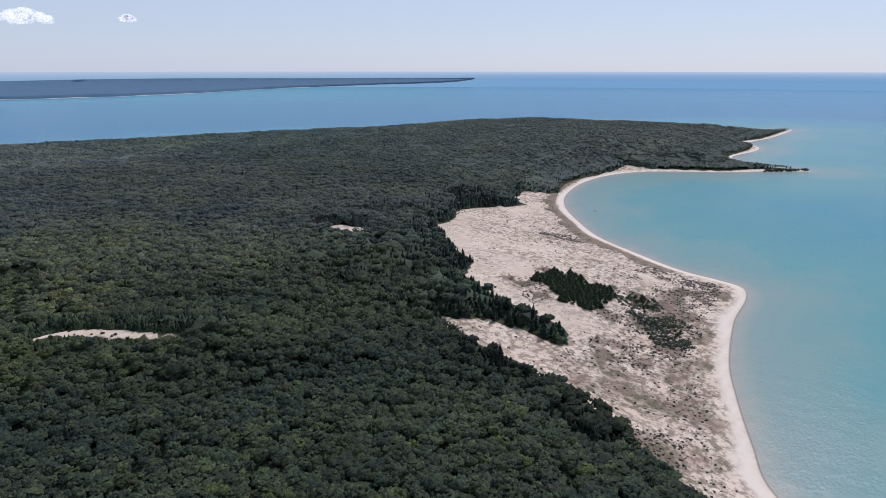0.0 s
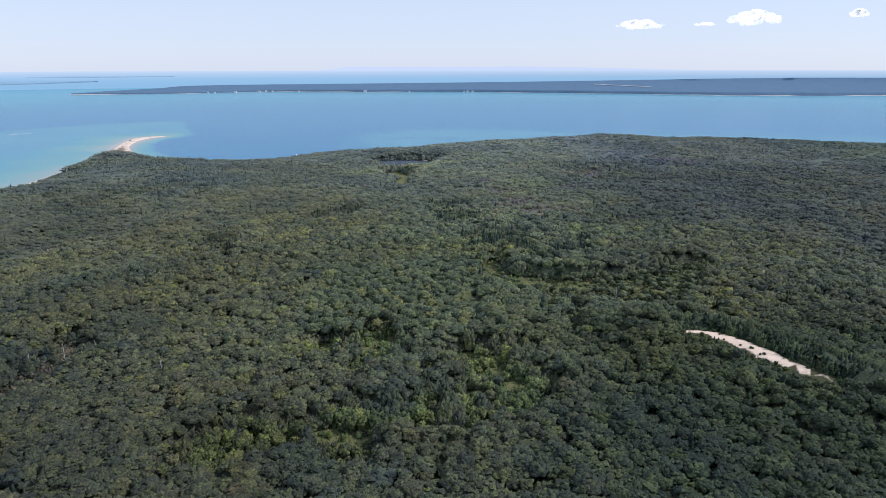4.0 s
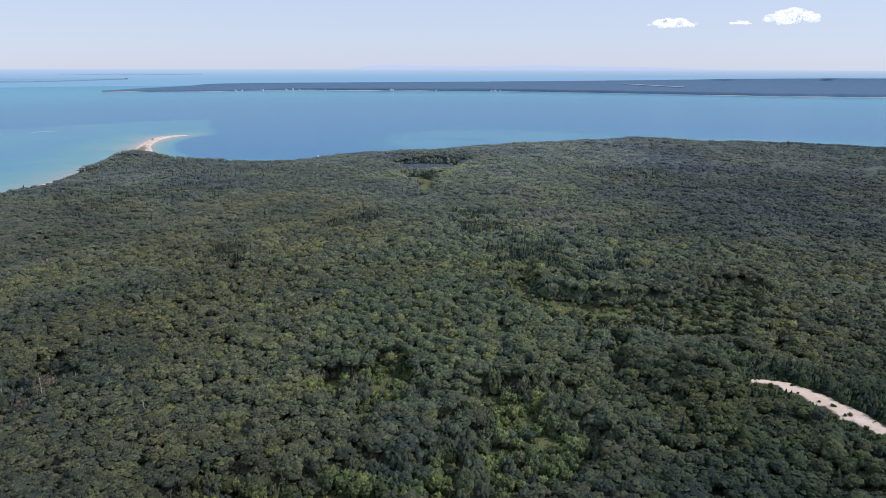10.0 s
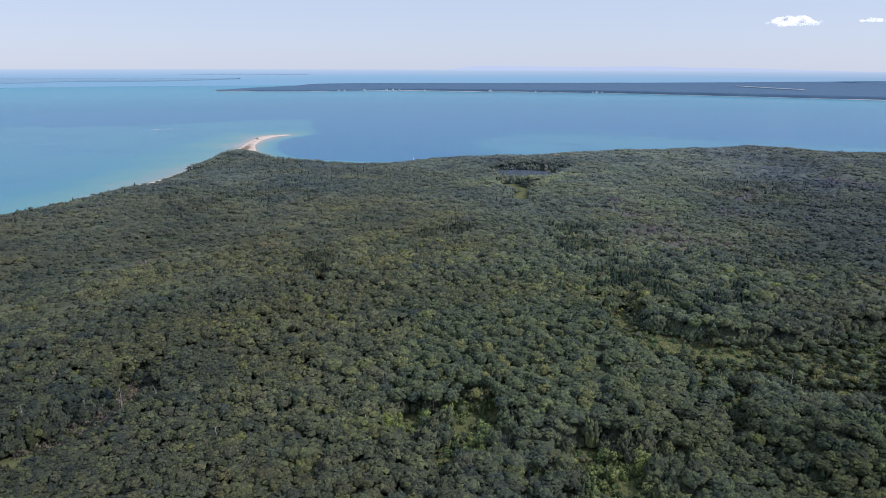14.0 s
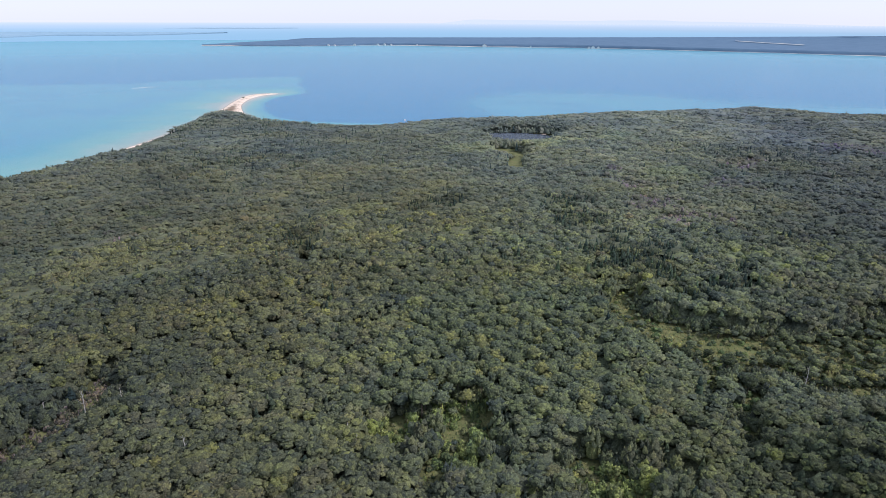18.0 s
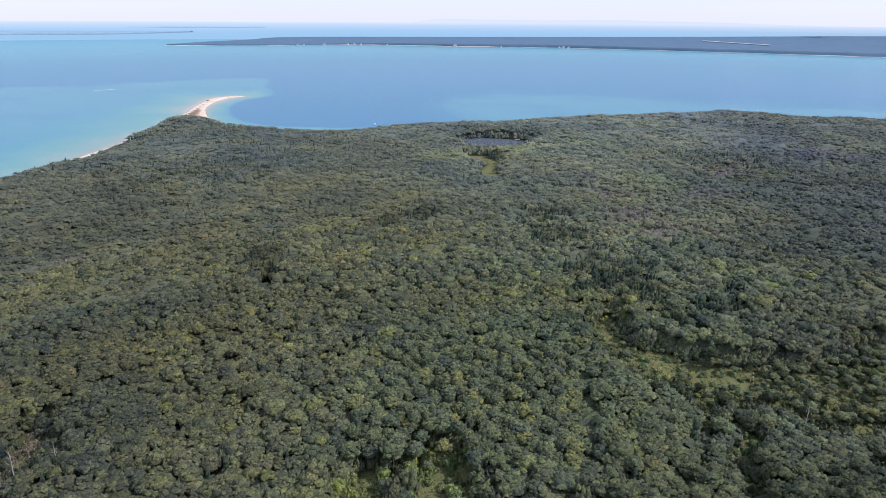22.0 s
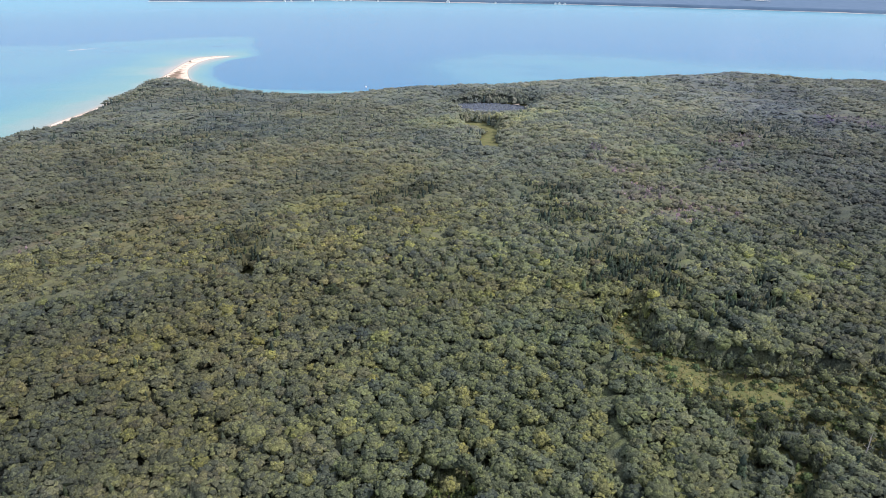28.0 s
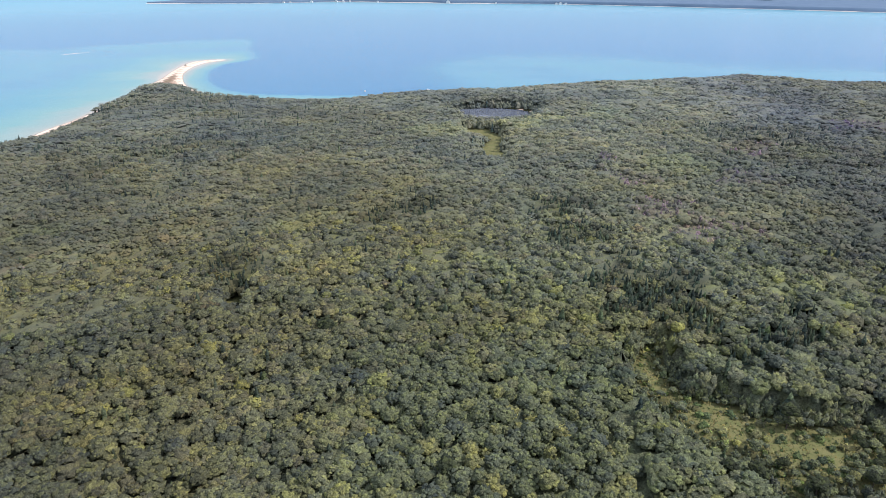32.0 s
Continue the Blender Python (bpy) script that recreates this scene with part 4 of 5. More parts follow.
planted("bare_topped_trees", BROAD_MID, rows, leaf_colours(x, y, np.array([(0.135, 0.124, 0.098), (0.118, 0.113, 0.085), (0.082, 0.094, 0.062), (0.070, 0.088, 0.055)])), MIDWAY_LEAVES, "thin grey-green poplars with bare tops in a stand", "forest")


def understorey(x0, x1, y0, y1, gap, near, far):
    """Leaves below the tree tops, which close the gaps between the crowns."""
    ux, uy = np.arange(x0, x1, gap), np.arange(y0, y1, gap)
    px, py = (a.ravel() for a in np.meshgrid(ux, uy, indexing="ij"))
    px, py = px + rng.uniform(-0.4, 0.4, len(px)) * gap, py + rng.uniform(-0.4, 0.4, len(py)) * gap
    d, sand, grass, bare, rim, z = land(px, py)
    edge = np.maximum(bare, grass)
    for ox, oy in ((4.6, 0), (-4.6, 0), (0, 4.6), (0, -4.6)):
        e = masks(px + ox, py + oy, d)
        edge = np.maximum(edge, 0.8 * np.maximum(e[1], e[2]))
    r = reach(px, py)
    ok = (d > 12) & (bare < 0.7) & (r < far) & (r >= near) & seen(px, py) & (near_line(px, py, BLOW)[0] > 6.5)
    uz = z - 0.4 + (6.6 + 1.9 * (near > 0) + 0.7 * (near > 600) + 1.3 * vnoise(px, py, 40, 81) + 0.8 * rng.standard_normal(len(px))) * (0.4 + 0.6 * step(0, 90, d)) * (1 - step(0.05, 0.4, edge))
    uz = np.minimum(uz, z + 0.8 * below_sand(px, py) - 2.4)
    uz = np.minimum(uz, z + np.maximum(young(px, py) - 2.5, -0.4))
    low = np.minimum((bank(px, py) - 0.1 * (bank(px, py) < 0.99)) * step(1.0, 1.12, pond_at(px, py)), step(4, 26, near_line(px, py, DUNES[:23])[0]))
    uz = z - 0.4 + (uz - z + 0.4) * (0.15 + 0.85 * low)
    f = grid_faces(len(ux), len(uy))
    f = f[ok[f].all(1)]
    f = np.concatenate([f[:, [0, 1, 2]], f[:, [0, 2, 3]]])
    used = np.unique(f)
    back = np.full(len(px), -1)
    back[used] = np.arange(len(used))
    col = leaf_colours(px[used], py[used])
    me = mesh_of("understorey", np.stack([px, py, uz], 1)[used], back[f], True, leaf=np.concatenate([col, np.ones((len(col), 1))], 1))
    add("understorey", me, (DISTANT_LEAVES if near > 600 else MIDWAY_LEAVES if near else LEAVES), "shaded green leaves below the tops of the forest", "forest", "stuff")


understorey(-340, 350, -12, 540, 3.0, 0, 290)
understorey(-700, 800, -20, 990, 4.2, 285, 720)
understorey(-720, 1870, -60, 1300, 8.0, 700, 2200)

# young growth in the glades
x, y = rng.uniform(-100, 140, 16000), rng.uniform(205, 350, 16000)
m = (blob(x, y, SHRUBS, 8, 63) > 0.4) & (blob(x, y, OPENINGS, 2.5, 17) < 0.5) & (rng.random(len(x)) < 0.35 + 0.35 * (vnoise(x, y, 8, 99) > 0))
x, y = x[m], y[m]
z = land(x, y)[5]
w = np.minimum(0.5 + 1.6 * rng.random(len(x)) ** 1.6, 0.42 * young(x, y))
planted("glade_shrubs", BROAD_RING, np.stack([x, y, z + w * 0.6, w, w * 1.5, rng.uniform(0, 6.28, len(x))], 1), leaf_colours(x, y, np.array([(0.114, 0.152, 0.046), (0.130, 0.158, 0.050), (0.092, 0.126, 0.040), (0.064, 0.092, 0.035)])), LEAVES, "bright green saplings and bushes filling a glade", "shrubs", 0.1)

# leaves reach the ground where the wood opens to a glade or the clearing
x, y = scatter(-100, 172, 205, 472, 2.3)
d, sand, grass, bare, rim, z = land(x, y)
e = np.zeros(len(x))
for k in range(8):
    f = masks(x + 4.5 * math.cos(0.785 * k), y + 4.5 * math.sin(0.785 * k), d)
    e = np.maximum(e, np.maximum(f[1] > 0.4, f[2] > 0.4))
m = (e > 0.5) & (grass < 0.4) & (bare < 0.4) & (near_line(x, y, BLOW)[0] > 20)
x, y, z = x[m], y[m], z[m]
w = np.minimum(rng.uniform(1.1, 2.1, len(x)), 0.5 * young(x, y))
planted("edge_bushes", BROAD_RING, np.stack([x, y, z + 0.9 * w, w, w * 1.9, rng.uniform(0, 6.28, len(x))], 1), leaf_colours(x, y), LEAVES, "leafy green bushes along the edges of the glades", "bushes", 0.08)

# grey, half bare shrubs fill the dry strip in the western woods
x, y = rng.uniform(-215, -160, 6000), rng.uniform(240, 340, 6000)
m = (blob(x, y, [(px, py, 0.95 * r) for px, py, r in DRY], 6, 62) > 0.4) & (rng.random(len(x)) < 0.5 + 0.3 * (vnoise(x, y, 7, 99) > 0))
x, y = x[m], y[m]
w = np.minimum(0.3 + 1.25 * rng.random(len(x)) ** 1.8, 0.5 * young(x, y))
planted("dry_shrubs", BROAD_MID, np.stack([x, y, land(x, y)[5] + 0.2 * w, w, w * 1.7, rng.uniform(0, 6.28, len(x))], 1), leaf_colours(x, y, np.array([(0.185, 0.160, 0.108), (0.150, 0.138, 0.085), (0.115, 0.118, 0.062), (0.080, 0.095, 0.045)])), LEAVES, "grey-brown half bare shrubs in a dry strip of the woods", "shrubs", 0.12)

# small spruces and bushes crowd the rim of the blowout, taller behind it
x, y = scatter(84, 172, 214, 312, 1.7)
away = near_line(x, y, BLOW)[0]
d, sand, grass, bare, rim, z = land(x, y)
m = (sand < 0.2) & (away < 21) & (rng.random(len(x)) < np.where(away < 14, 0.85, 0.5))
x, y, z, away = x[m], y[m], z[m], away[m]
behind = x + 0.55 * y > 283
tall = np.where(behind, 3.5 + 0.35 * away, 0.9 + 0.26 * np.maximum(away - 3, 0)) * rng.uniform(0.55, 1.15, len(x))
needle = rng.random(len(x)) < np.where(behind, 0.9, 0.5)
rows = np.stack([x, y, z - 0.2, 0.35 + 0.21 * tall, tall, rng.uniform(0, 6.28, len(x))], 1)
planted("conifer_forest", SPRUCE_MID, rows[needle], leaf_colours(x[needle], y[needle], np.array([(0.050, 0.078, 0.042), (0.062, 0.090, 0.046), (0.044, 0.066, 0.040)])), NEEDLES, "small dark spruces crowding the rim of a sand blowout", "forest")
rows[:, 3] = 0.5 + 0.42 * tall
rows[:, 4] = 0.9 * tall
planted("low_bushes", BROAD_RING, rows[~needle], leaf_colours(x[~needle], y[~needle], np.array([(0.10, 0.13, 0.06), (0.12, 0.13, 0.06), (0.08, 0.11, 0.05)])), LEAVES, "low green bushes round a sand blowout", "bushes")

# bushes on the bank of the pond, and a close row of trees along its northern side
a = rng.uniform(0, 6.283, 1500)
r = rng.uniform(1.16, 1.6, 1500)
x, y = POND[0] + POND[2] * r * np.cos(a), POND[1] + POND[3] * r * np.sin(a)
d, sand, grass, bare, rim, z = land(x, y)
m = sand < 0.3
x, y, z, r, a = x[m], y[m], z[m], r[m], a[m]
north = step(-0.15, 0.25, np.sin(a))
tall = (0.8 + 1.2 * (r - 1.16) + north * np.clip(2.0 + 22 * (r - 1.16), 2, 8)) * rng.uniform(0.75, 1.2, len(x))
w = 0.6 + 0.26 * tall
planted("bank_bushes", BROAD_RING, np.stack([x, y, z + 0.35 * tall, w, 0.65 * tall, rng.uniform(0, 6.28, len(x))], 1), leaf_colours(x, y) * 0.85, MIDWAY_LEAVES, "dark green bushes and trees on the bank of a pond", "bushes", 0.05)

# a few bushes on the sand of the blowout
t = rng.random(26) * (len(BLOW) - 1)
x = np.interp(t, np.arange(len(BLOW)), BLOW[:, 0]) + rng.normal(0, 3.4, 26)
y = np.interp(t, np.arange(len(BLOW)), BLOW[:, 1]) + rng.normal(0, 3.4, 26)
w = 0.2 + 0.9 * rng.random(26) ** 2
planted("blowout_bushes", BROAD_RING, np.stack([x, y, land(x, y)[5], w, w * 0.9, rng.uniform(0, 6.28, 26)], 1), leaf_colours(x, y, np.array([(0.075, 0.10, 0.04), (0.13, 0.10, 0.06), (0.05, 0.075, 0.03)])), SCRUB, "small green and brown bushes on the bare sand", "bushes", 0.08)

# bushes along the narrow bar at the end of the bay
t = rng.random(90)
x, y = 1074 + 46 * t + rng.normal(0, 3, 90), 162 - 52 * t + rng.normal(0, 3, 90)
w = rng.uniform(0.8, 2.4, 90)
planted("bar_bushes", BROAD_MID, np.stack([x, y, np.full(90, 0.8), w, w * 1.4, rng.uniform(0, 6.28, 90)], 1), leaf_colours(x, y), LEAVES, "dark bushes along a narrow sand bar", "bushes")


# ---- single trees ----
def varied_leaves(name, colours, grain):
    m = Nodes(name)
    info = m.t.nodes.new("ShaderNodeObjectInfo").outputs["Random"]
    col = m.ramp(info, [(k / (len(colours) - 1), c) for k, c in enumerate(colours)])
    leafy(m, col, grain, 0.8, 0.95, 1.15)
    return m.mat


x, y = scatter(GROVE[0], GROVE[1], GROVE[2], GROVE[3], 6.0)
tones = leaf_colours(x, y)
tones = tones[np.argsort(tones.sum(1))]
TREE_LEAVES = varied_leaves("tree_leaves", [tuple(c) for c in tones[(np.linspace(0.04, 0.96, 8) * len(tones)).astype(int)]], 1.5)
DARK_LEAVES = varied_leaves("dark_tree_leaves", [(0.030, 0.041, 0.022), (0.036, 0.048, 0.026), (0.027, 0.037, 0.022)], 1.7)
TREE_NEEDLES = varied_leaves("tree_needles", [(0.027, 0.040, 0.023), (0.034, 0.048, 0.027), (0.024, 0.036, 0.022)], 1.5)


def tube(points, radii, seg=6):
    """A bent, tapering round stem."""
    v = []
    for (px, py, pz), r in zip(points, radii):
        v += [(px + r * math.cos(6.283 * k / seg), py + r * math.sin(6.283 * k / seg), pz) for k in range(seg)]
    f = grid_faces(len(points), seg, True)
    return np.array(v), np.concatenate([f[:, [0, 1, 2]], f[:, [0, 2, 3]]])


def tree_meshes(seed, leaves):
    g = np.random.default_rng(seed)
    v, f = crown(38, 8, 2, 5, 1, seed, (0.14, 0.28))
    v = v + 0.025 * g.standard_normal(v.shape)
    v = v * (1 + 0.12 * np.sin(3.1 * v[:, :1] + seed) * np.cos(2.7 * v[:, 1:2] - seed))
    top = mesh_of("crown", v * (3.7, 3.7, 2.5) + (0, 0, 7.4), f, True)
    limbs = [tube([(0, 0, -0.4), (0.05, 0.04, 2), (-0.05, 0.08, 5), (0, 0, 8.2)], [0.24, 0.19, 0.15, 0.06])]
    for k in range(5):
        b = 1.2566 * k + g.uniform(-0.3, 0.3)
        r = g.uniform(1.6, 2.4)
        limbs.append(tube([(0, 0.05, 4.6 + 0.4 * k), (0.5 * r * math.cos(b), 0.5 * r * math.sin(b), 5.9 + 0.35 * k), (r * math.cos(b), r * math.sin(b), 6.9 + 0.3 * k)], [0.10, 0.07, 0.03], 5))
    stem = mesh_of("trunk", *joined(limbs))
    top.materials.append(leaves)
    stem.materials.append(BARK)
    return top, stem


def spruce_meshes(seed):
    top = spruce(9, 11, seed)
    top = mesh_of("crown", top[0] * (1.9, 1.9, 9.4) + (0, 0, 0.5), top[1], False)
    stem = mesh_of("trunk", *tube([(0, 0, -0.4), (0, 0, 4), (0, 0, 9)], [0.18, 0.12, 0.03]))
    top.materials.append(TREE_NEEDLES)
    stem.materials.append(BARK)
    return top, stem


def tree_thing(name, meshes, m, label, group):
    ob = new(name)
    ob.empty_display_size = 0.5
    tagged(ob, label, "tree", group)
    part("crown", meshes[0], None, ob)
    part("trunk", meshes[1], None, ob)
    ob.matrix_basis = m
    return ob


GROVE_TREES = [tree_meshes(s, TREE_LEAVES) for s in range(60, 68)]
DARK_TREES = [tree_meshes(s, DARK_LEAVES) for s in (81, 82, 83)]
x, y = scatter(GROVE[0], GROVE[1], GROVE[2], GROVE[3] + 3, 5.0)
x, y, z, kind, d = woods(x, y, 5.0)
SPRUCES = [spruce_meshes(s) for s in (91, 92, 93)]
most = young(x, y) / 9.9
for k in range(len(x)):
    s = float(np.clip(1 + 0.22 * rng.standard_normal(), 0.6, 1.5))
    h = float(min(np.clip(1 + 0.10 * rng.standard_normal(), 0.7, 1.25), max(0.12, most[k])))
    s = min(s, 0.25 + 0.9 * h)
    m = Matrix.LocRotScale((x[k], y[k], z[k]), Euler((0, 0, float(rng.uniform(0, 6.28)))), (s, s, h))
    if kind[k] == 1:
        tree_thing("spruce_tree", SPRUCES[k % 3], m, "dark pointed spruce standing among broadleaf trees", "spruces of the grove")
    elif kind[k] == 2:
        m = Matrix.LocRotScale((x[k], y[k], z[k]), Euler((0, 0, float(rng.uniform(0, 6.28)))), (0.6 * s, 0.6 * s, 0.48 * h))
        tree_thing("young_tree", GROVE_TREES[k % 8], m, "small young broadleaf tree at a glade's edge", "young trees of the grove")
    else:
        tree_thing("broadleaf_tree", GROVE_TREES[k % 8], m, "green broadleaf tree with a rounded crown in closed forest", "broadleaf trees of the grove")

# single trees and bushes scattered over the clearing
x, y = scatter(24, 168, 356, 458, 3.4)
free = inside(x, y, CLEARING)
x, y = x[free], y[free]
scrubby = step(66, 92, x) + 0.5 * (vnoise(x, y, 9, 141) > 0.35)
rim = near_line(x, y, CLEARING, True)[0]
stands = rng.random(len(x)) < 0.12 + 0.45 * (rim < 4.5) + 0.55 * scrubby * (vnoise(x, y, 11, 143) > -0.35)
x, y, scrubby = x[stands], y[stands], scrubby[stands] + 0.6 * (rim[stands] < 4.5)
z = land(x, y)[5]
for k in range(len(x)):
    h = float((1.3 + 2.6 * scrubby[k]) * rng.uniform(0.4, 1.1)) / 9.9
    w = float(np.clip(h * rng.uniform(1.2, 1.8), 0.2, 0.7))
    m = Matrix.LocRotScale((x[k], y[k], z[k] - 3.0 * h), Euler((0, 0, float(rng.uniform(0, 6.28)))), (w, w, h * 1.3))
    if x[k] > 84 and k % 3 == 0:
        tree_thing("clearing_tree", DARK_TREES[k % 2], m, "small dark green tree standing in a scrubby clearing", "trees scattered over the clearing")
        continue
    tree_thing("clearing_tree", GROVE_TREES[k % 8], m, "small rounded green tree standing in a grassy clearing", "trees scattered over the clearing")

# small trees close the clearing's northern tip
for k, (px, py, w, h) in enumerate(((32, 456, 0.7, 0.5), (36, 461, 0.9, 0.8), (40, 456, 0.7, 0.6), (29, 460, 0.9, 0.9), (33, 465, 0.9, 0.9), (27, 452, 0.6, 0.6), (41, 450, 0.6, 0.5), (39, 464, 1.0, 1.0), (26, 446, 0.7, 0.6), (24, 438, 0.7, 0.6), (45, 446, 0.8, 0.7), (36, 453, 0.5, 0.3))):
    m = Matrix.LocRotScale((px, py, float(land([px], [py])[5][0]) - 2.5 * h), Euler((0, 0, 0.9 * k)), (w, w, h * 1.25))
    tree_thing("clearing_tree", GROVE_TREES[k % 8], m, "small rounded green tree at the end of a clearing", "trees scattered over the clearing")

# dark round-topped trees that stand out of the paler canopy, and one at the clearing's edges
for k, (px, py, w, h) in enumerate(((-99, 440, 1.25, 1.35), (-76, 458, 1.0, 1.15), (-37, 361, 1.0, 1.2), (-5, 422, 0.8, 1.12), (-54, 450, 0.8, 1.1), (-50, 427, 0.8, 1.1), (28, 382, 1.0, 1.1), (31, 376, 0.9, 1.0), (46, 371, 0.9, 1.0), (54, 370, 0.9, 1.0), (70, 367, 1.0, 0.85), (73, 400, 1.1, 1.0), (65, 379, 0.6, 0.5), (74, 351, 1.0, 0.9), (-224, 422, 1.0, 1.15))):
    m = Matrix.LocRotScale((px, py, float(land([px], [py])[5][0])), Euler((0, 0, 1.3 * k)), (w, w, h))
    tree_thing("dark_tree", DARK_TREES[k % 3], m, "dark green dense tree standing out of the paler canopy", "dark single trees")

# spruces that stand free on the dunes
x, y = scatter(320, 405, 70, 200, 3.0)
clump = blob(x, y, [(366, 160, 22), (372, 146, 15), (346, 142, 12)], 6, 90) > 0.5
loose = (blob(x, y, [(386, 118, 9), (362, 98, 9)], 5, 91) > 0.5) & (rng.random(len(x)) < 0.5)
m = clump | loose
x, y = x[m], y[m]
z = land(x, y)[5]
for k in range(len(x)):
    s = float(0.35 + 0.95 * rng.random() ** 0.8) * (0.72 if clump[m][k] else 0.42)
    tree_thing("spruce_tree", SPRUCES[k % 3], Matrix.LocRotScale((x[k], y[k], z[k]), Euler((0, 0, float(rng.uniform(0, 6.28)))), (s * 1.6, s * 1.6, s * 0.44)), "dark green spruce in a clump on pale dune sand", "spruces on the dunes")

# bleached dead trees that stand out of the canopy
SNAG = plain("bleached_wood", (0.30, 0.29, 0.28), (0.44, 0.43, 0.41), 2.0, 0.9, 0.05)


def snag_mesh(seed):
    g = np.random.default_rng(seed)
    pieces = [tube([(0, 0, -0.4), (0.1, 0.05, 5), (0.0, 0.2, 9), (0.25, 0.2, 12.5)], [0.22, 0.16, 0.11, 0.03], 6)]
    for k in range(9):
        b, z = 2.4 * k, 5.5 + 0.7 * k
        r = g.uniform(0.9, 2.0) * (1 - 0.05 * k)
        pieces.append(tube([(0.05, 0.1, z), (0.6 * r * math.cos(b), 0.6 * r * math.sin(b), z + 0.5), (r * math.cos(b), r * math.sin(b), z + 1.3)], [0.07, 0.05, 0.015], 4))
    return mesh_of("dead_tree", *joined(pieces))


SNAGS = [snag_mesh(s) for s in (71, 72, 73)]
for k, (px, py) in enumerate(((-62, 292), (-66, 296), (-118, 281), (-172, 300), (-186, 296), (-160, 306), (95, 355), (64, 628), (78, 600), (-205, 285), (90, 660), (48, 612))):
    me = SNAGS[k % 3]
    if not me.materials:
        me.materials.append(SNAG)
    ob = new("dead_tree", me)
    ob.matrix_basis = Matrix.LocRotScale((px, py, float(land([px], [py])[5][0])), Euler((0, 0, 1.7 * k)), (1, 1, 0.85 + 0.1 * (k % 4)))
    tagged(ob, "bare bleached dead tree rising out of the green canopy", "tree", "dead trees in the forest")

# a lone bush on the crest of the spit
bx0, by0 = -661.0, 1378.0
ob = tree_thing("lone_bush", GROVE_TREES[2], Matrix.LocRotScale((bx0, by0, float(land([bx0], [by0])[5][0]) - 2.2), Euler((0, 0, 0)), (0.9, 0.9, 0.55)), "dark green lone bush on the pale sand of the spit", "")

# low scrub on the dunes
x, y = rng.uniform(190, 1000, 120000), rng.uniform(0, 372, 120000)
d, sand, grass, bare, rim, z = land(x, y)
h = np.maximum(blob(x, y, HEATH, 12, 21), 0.0)
tuft = (sand > 0.6) & (d > 16) & inside(x, y, DUNES) & (rng.random(len(x)) < (1 - 0.55 * step(90, 150, d) * (y > 120)) * (0.07 + 0.14 * (y < 120) + 0.60 * h + 0.30 * (vnoise(x, y, 17, 95) + 0.5 * vnoise(x, y, 6, 96) > 0.25) + 0.16 * (d < 30)))
x, y, z, h = x[tuft], y[tuft], z[tuft], h[tuft]
w = 0.28 + 0.65 * rng.random(len(x)) ** 3 + 0.15 * h
rows = np.stack([x, y, z - 0.1, w, w * 0.7, rng.uniform(0, 6.28, len(x))], 1)
planted("dune_scrub", TUFTS, rows, leaf_colours(x, y, np.array([(0.130, 0.102, 0.078), (0.100, 0.092, 0.060), (0.160, 0.124, 0.096), (0.075, 0.078, 0.046)])), SCRUB, "low brown and olive scrub dotted over the dune sand", "scrub", 0.12)
x, y = rng.uniform(320, 410, 5000), rng.uniform(70, 140, 5000)
m = (blob(x, y, [(366, 104, 15), (347, 90, 10), (384, 120, 10), (356, 98, 10)], 9, 98) > 0.5) & (rng.random(len(x)) < 0.45)
x, y = x[m], y[m]
z = land(x, y)[5]
w = rng.uniform(0.5, 1.5, len(x))
planted("dune_shrubs", BROAD_MID, np.stack([x, y, z - 0.1, w, w * 0.8, rng.uniform(0, 6.28, len(x))], 1), leaf_colours(x, y, np.array([(0.065, 0.075, 0.038), (0.085, 0.090, 0.048), (0.055, 0.066, 0.036)])), SCRUB, "green juniper shrubs matted over the dune sand", "shrubs", 0.1)
x, y = rng.uniform(-70, 170, 60000), rng.uniform(205, 462, 60000)
d, sand, grass, bare, rim, z = land(x, y)
m = (grass > 0.7) & (sand < 0.3) & (rng.random(len(x)) < 0.16 + 0.34 * (vnoise(x, y, 11, 97) + 0.5 * vnoise(x, y, 5, 98) > 0.15) + 0.16 * (x > 92))
x, y, z = x[m], y[m], z[m]
w = 0.2 + 2.2 * rng.random(len(x)) ** 4.0
planted("clearing_bushes", BROAD_RING, np.stack([x, y, z, w, w * 1.0, rng.uniform(0, 6.28, len(x))], 1), leaf_colours(x, y, np.array([(0.085, 0.115, 0.035), (0.06, 0.09, 0.03), (0.045, 0.066, 0.028), (0.105, 0.115, 0.045), (0.115, 0.12, 0.05)])), SCRUB, "scattered small bushes in a grassy clearing", "bushes", 0.08)


x, y = rng.uniform(-70, 170, 90000), rng.uniform(205, 462, 90000)
d, sand, grass, bare, rim, z = land(x, y)
m = (grass > 0.5) & (sand < 0.3)
x, y, z = x[m], y[m], z[m]
w = 0.16 + 0.42 * rng.random(len(x)) ** 2
tone = np.array([(0.095, 0.105, 0.040), (0.13, 0.125, 0.052), (0.07, 0.092, 0.036), (0.165, 0.152, 0.072)])
pick = (2 + 1.6 * vnoise(x, y, 7, 131) + 0.8 * rng.standard_normal(len(x))).clip(0, 3).astype(int)
turf = [(np.array([(1, 0, 0), (-0.5, 0.8, 0.0), (-0.5, -0.9, 0), (0.1, 0, 1)]), np.array([(0, 1, 3), (1, 2, 3), (2, 0, 3)]))]
planted("grass_tufts", turf, np.stack([x, y, z - 0.02, w, w * 1.3, rng.uniform(0, 6.28, len(x))], 1), tone[pick], SCRUB, "dry and green grass tufts of the forest clearings", "grass", 0.1, 0.1)


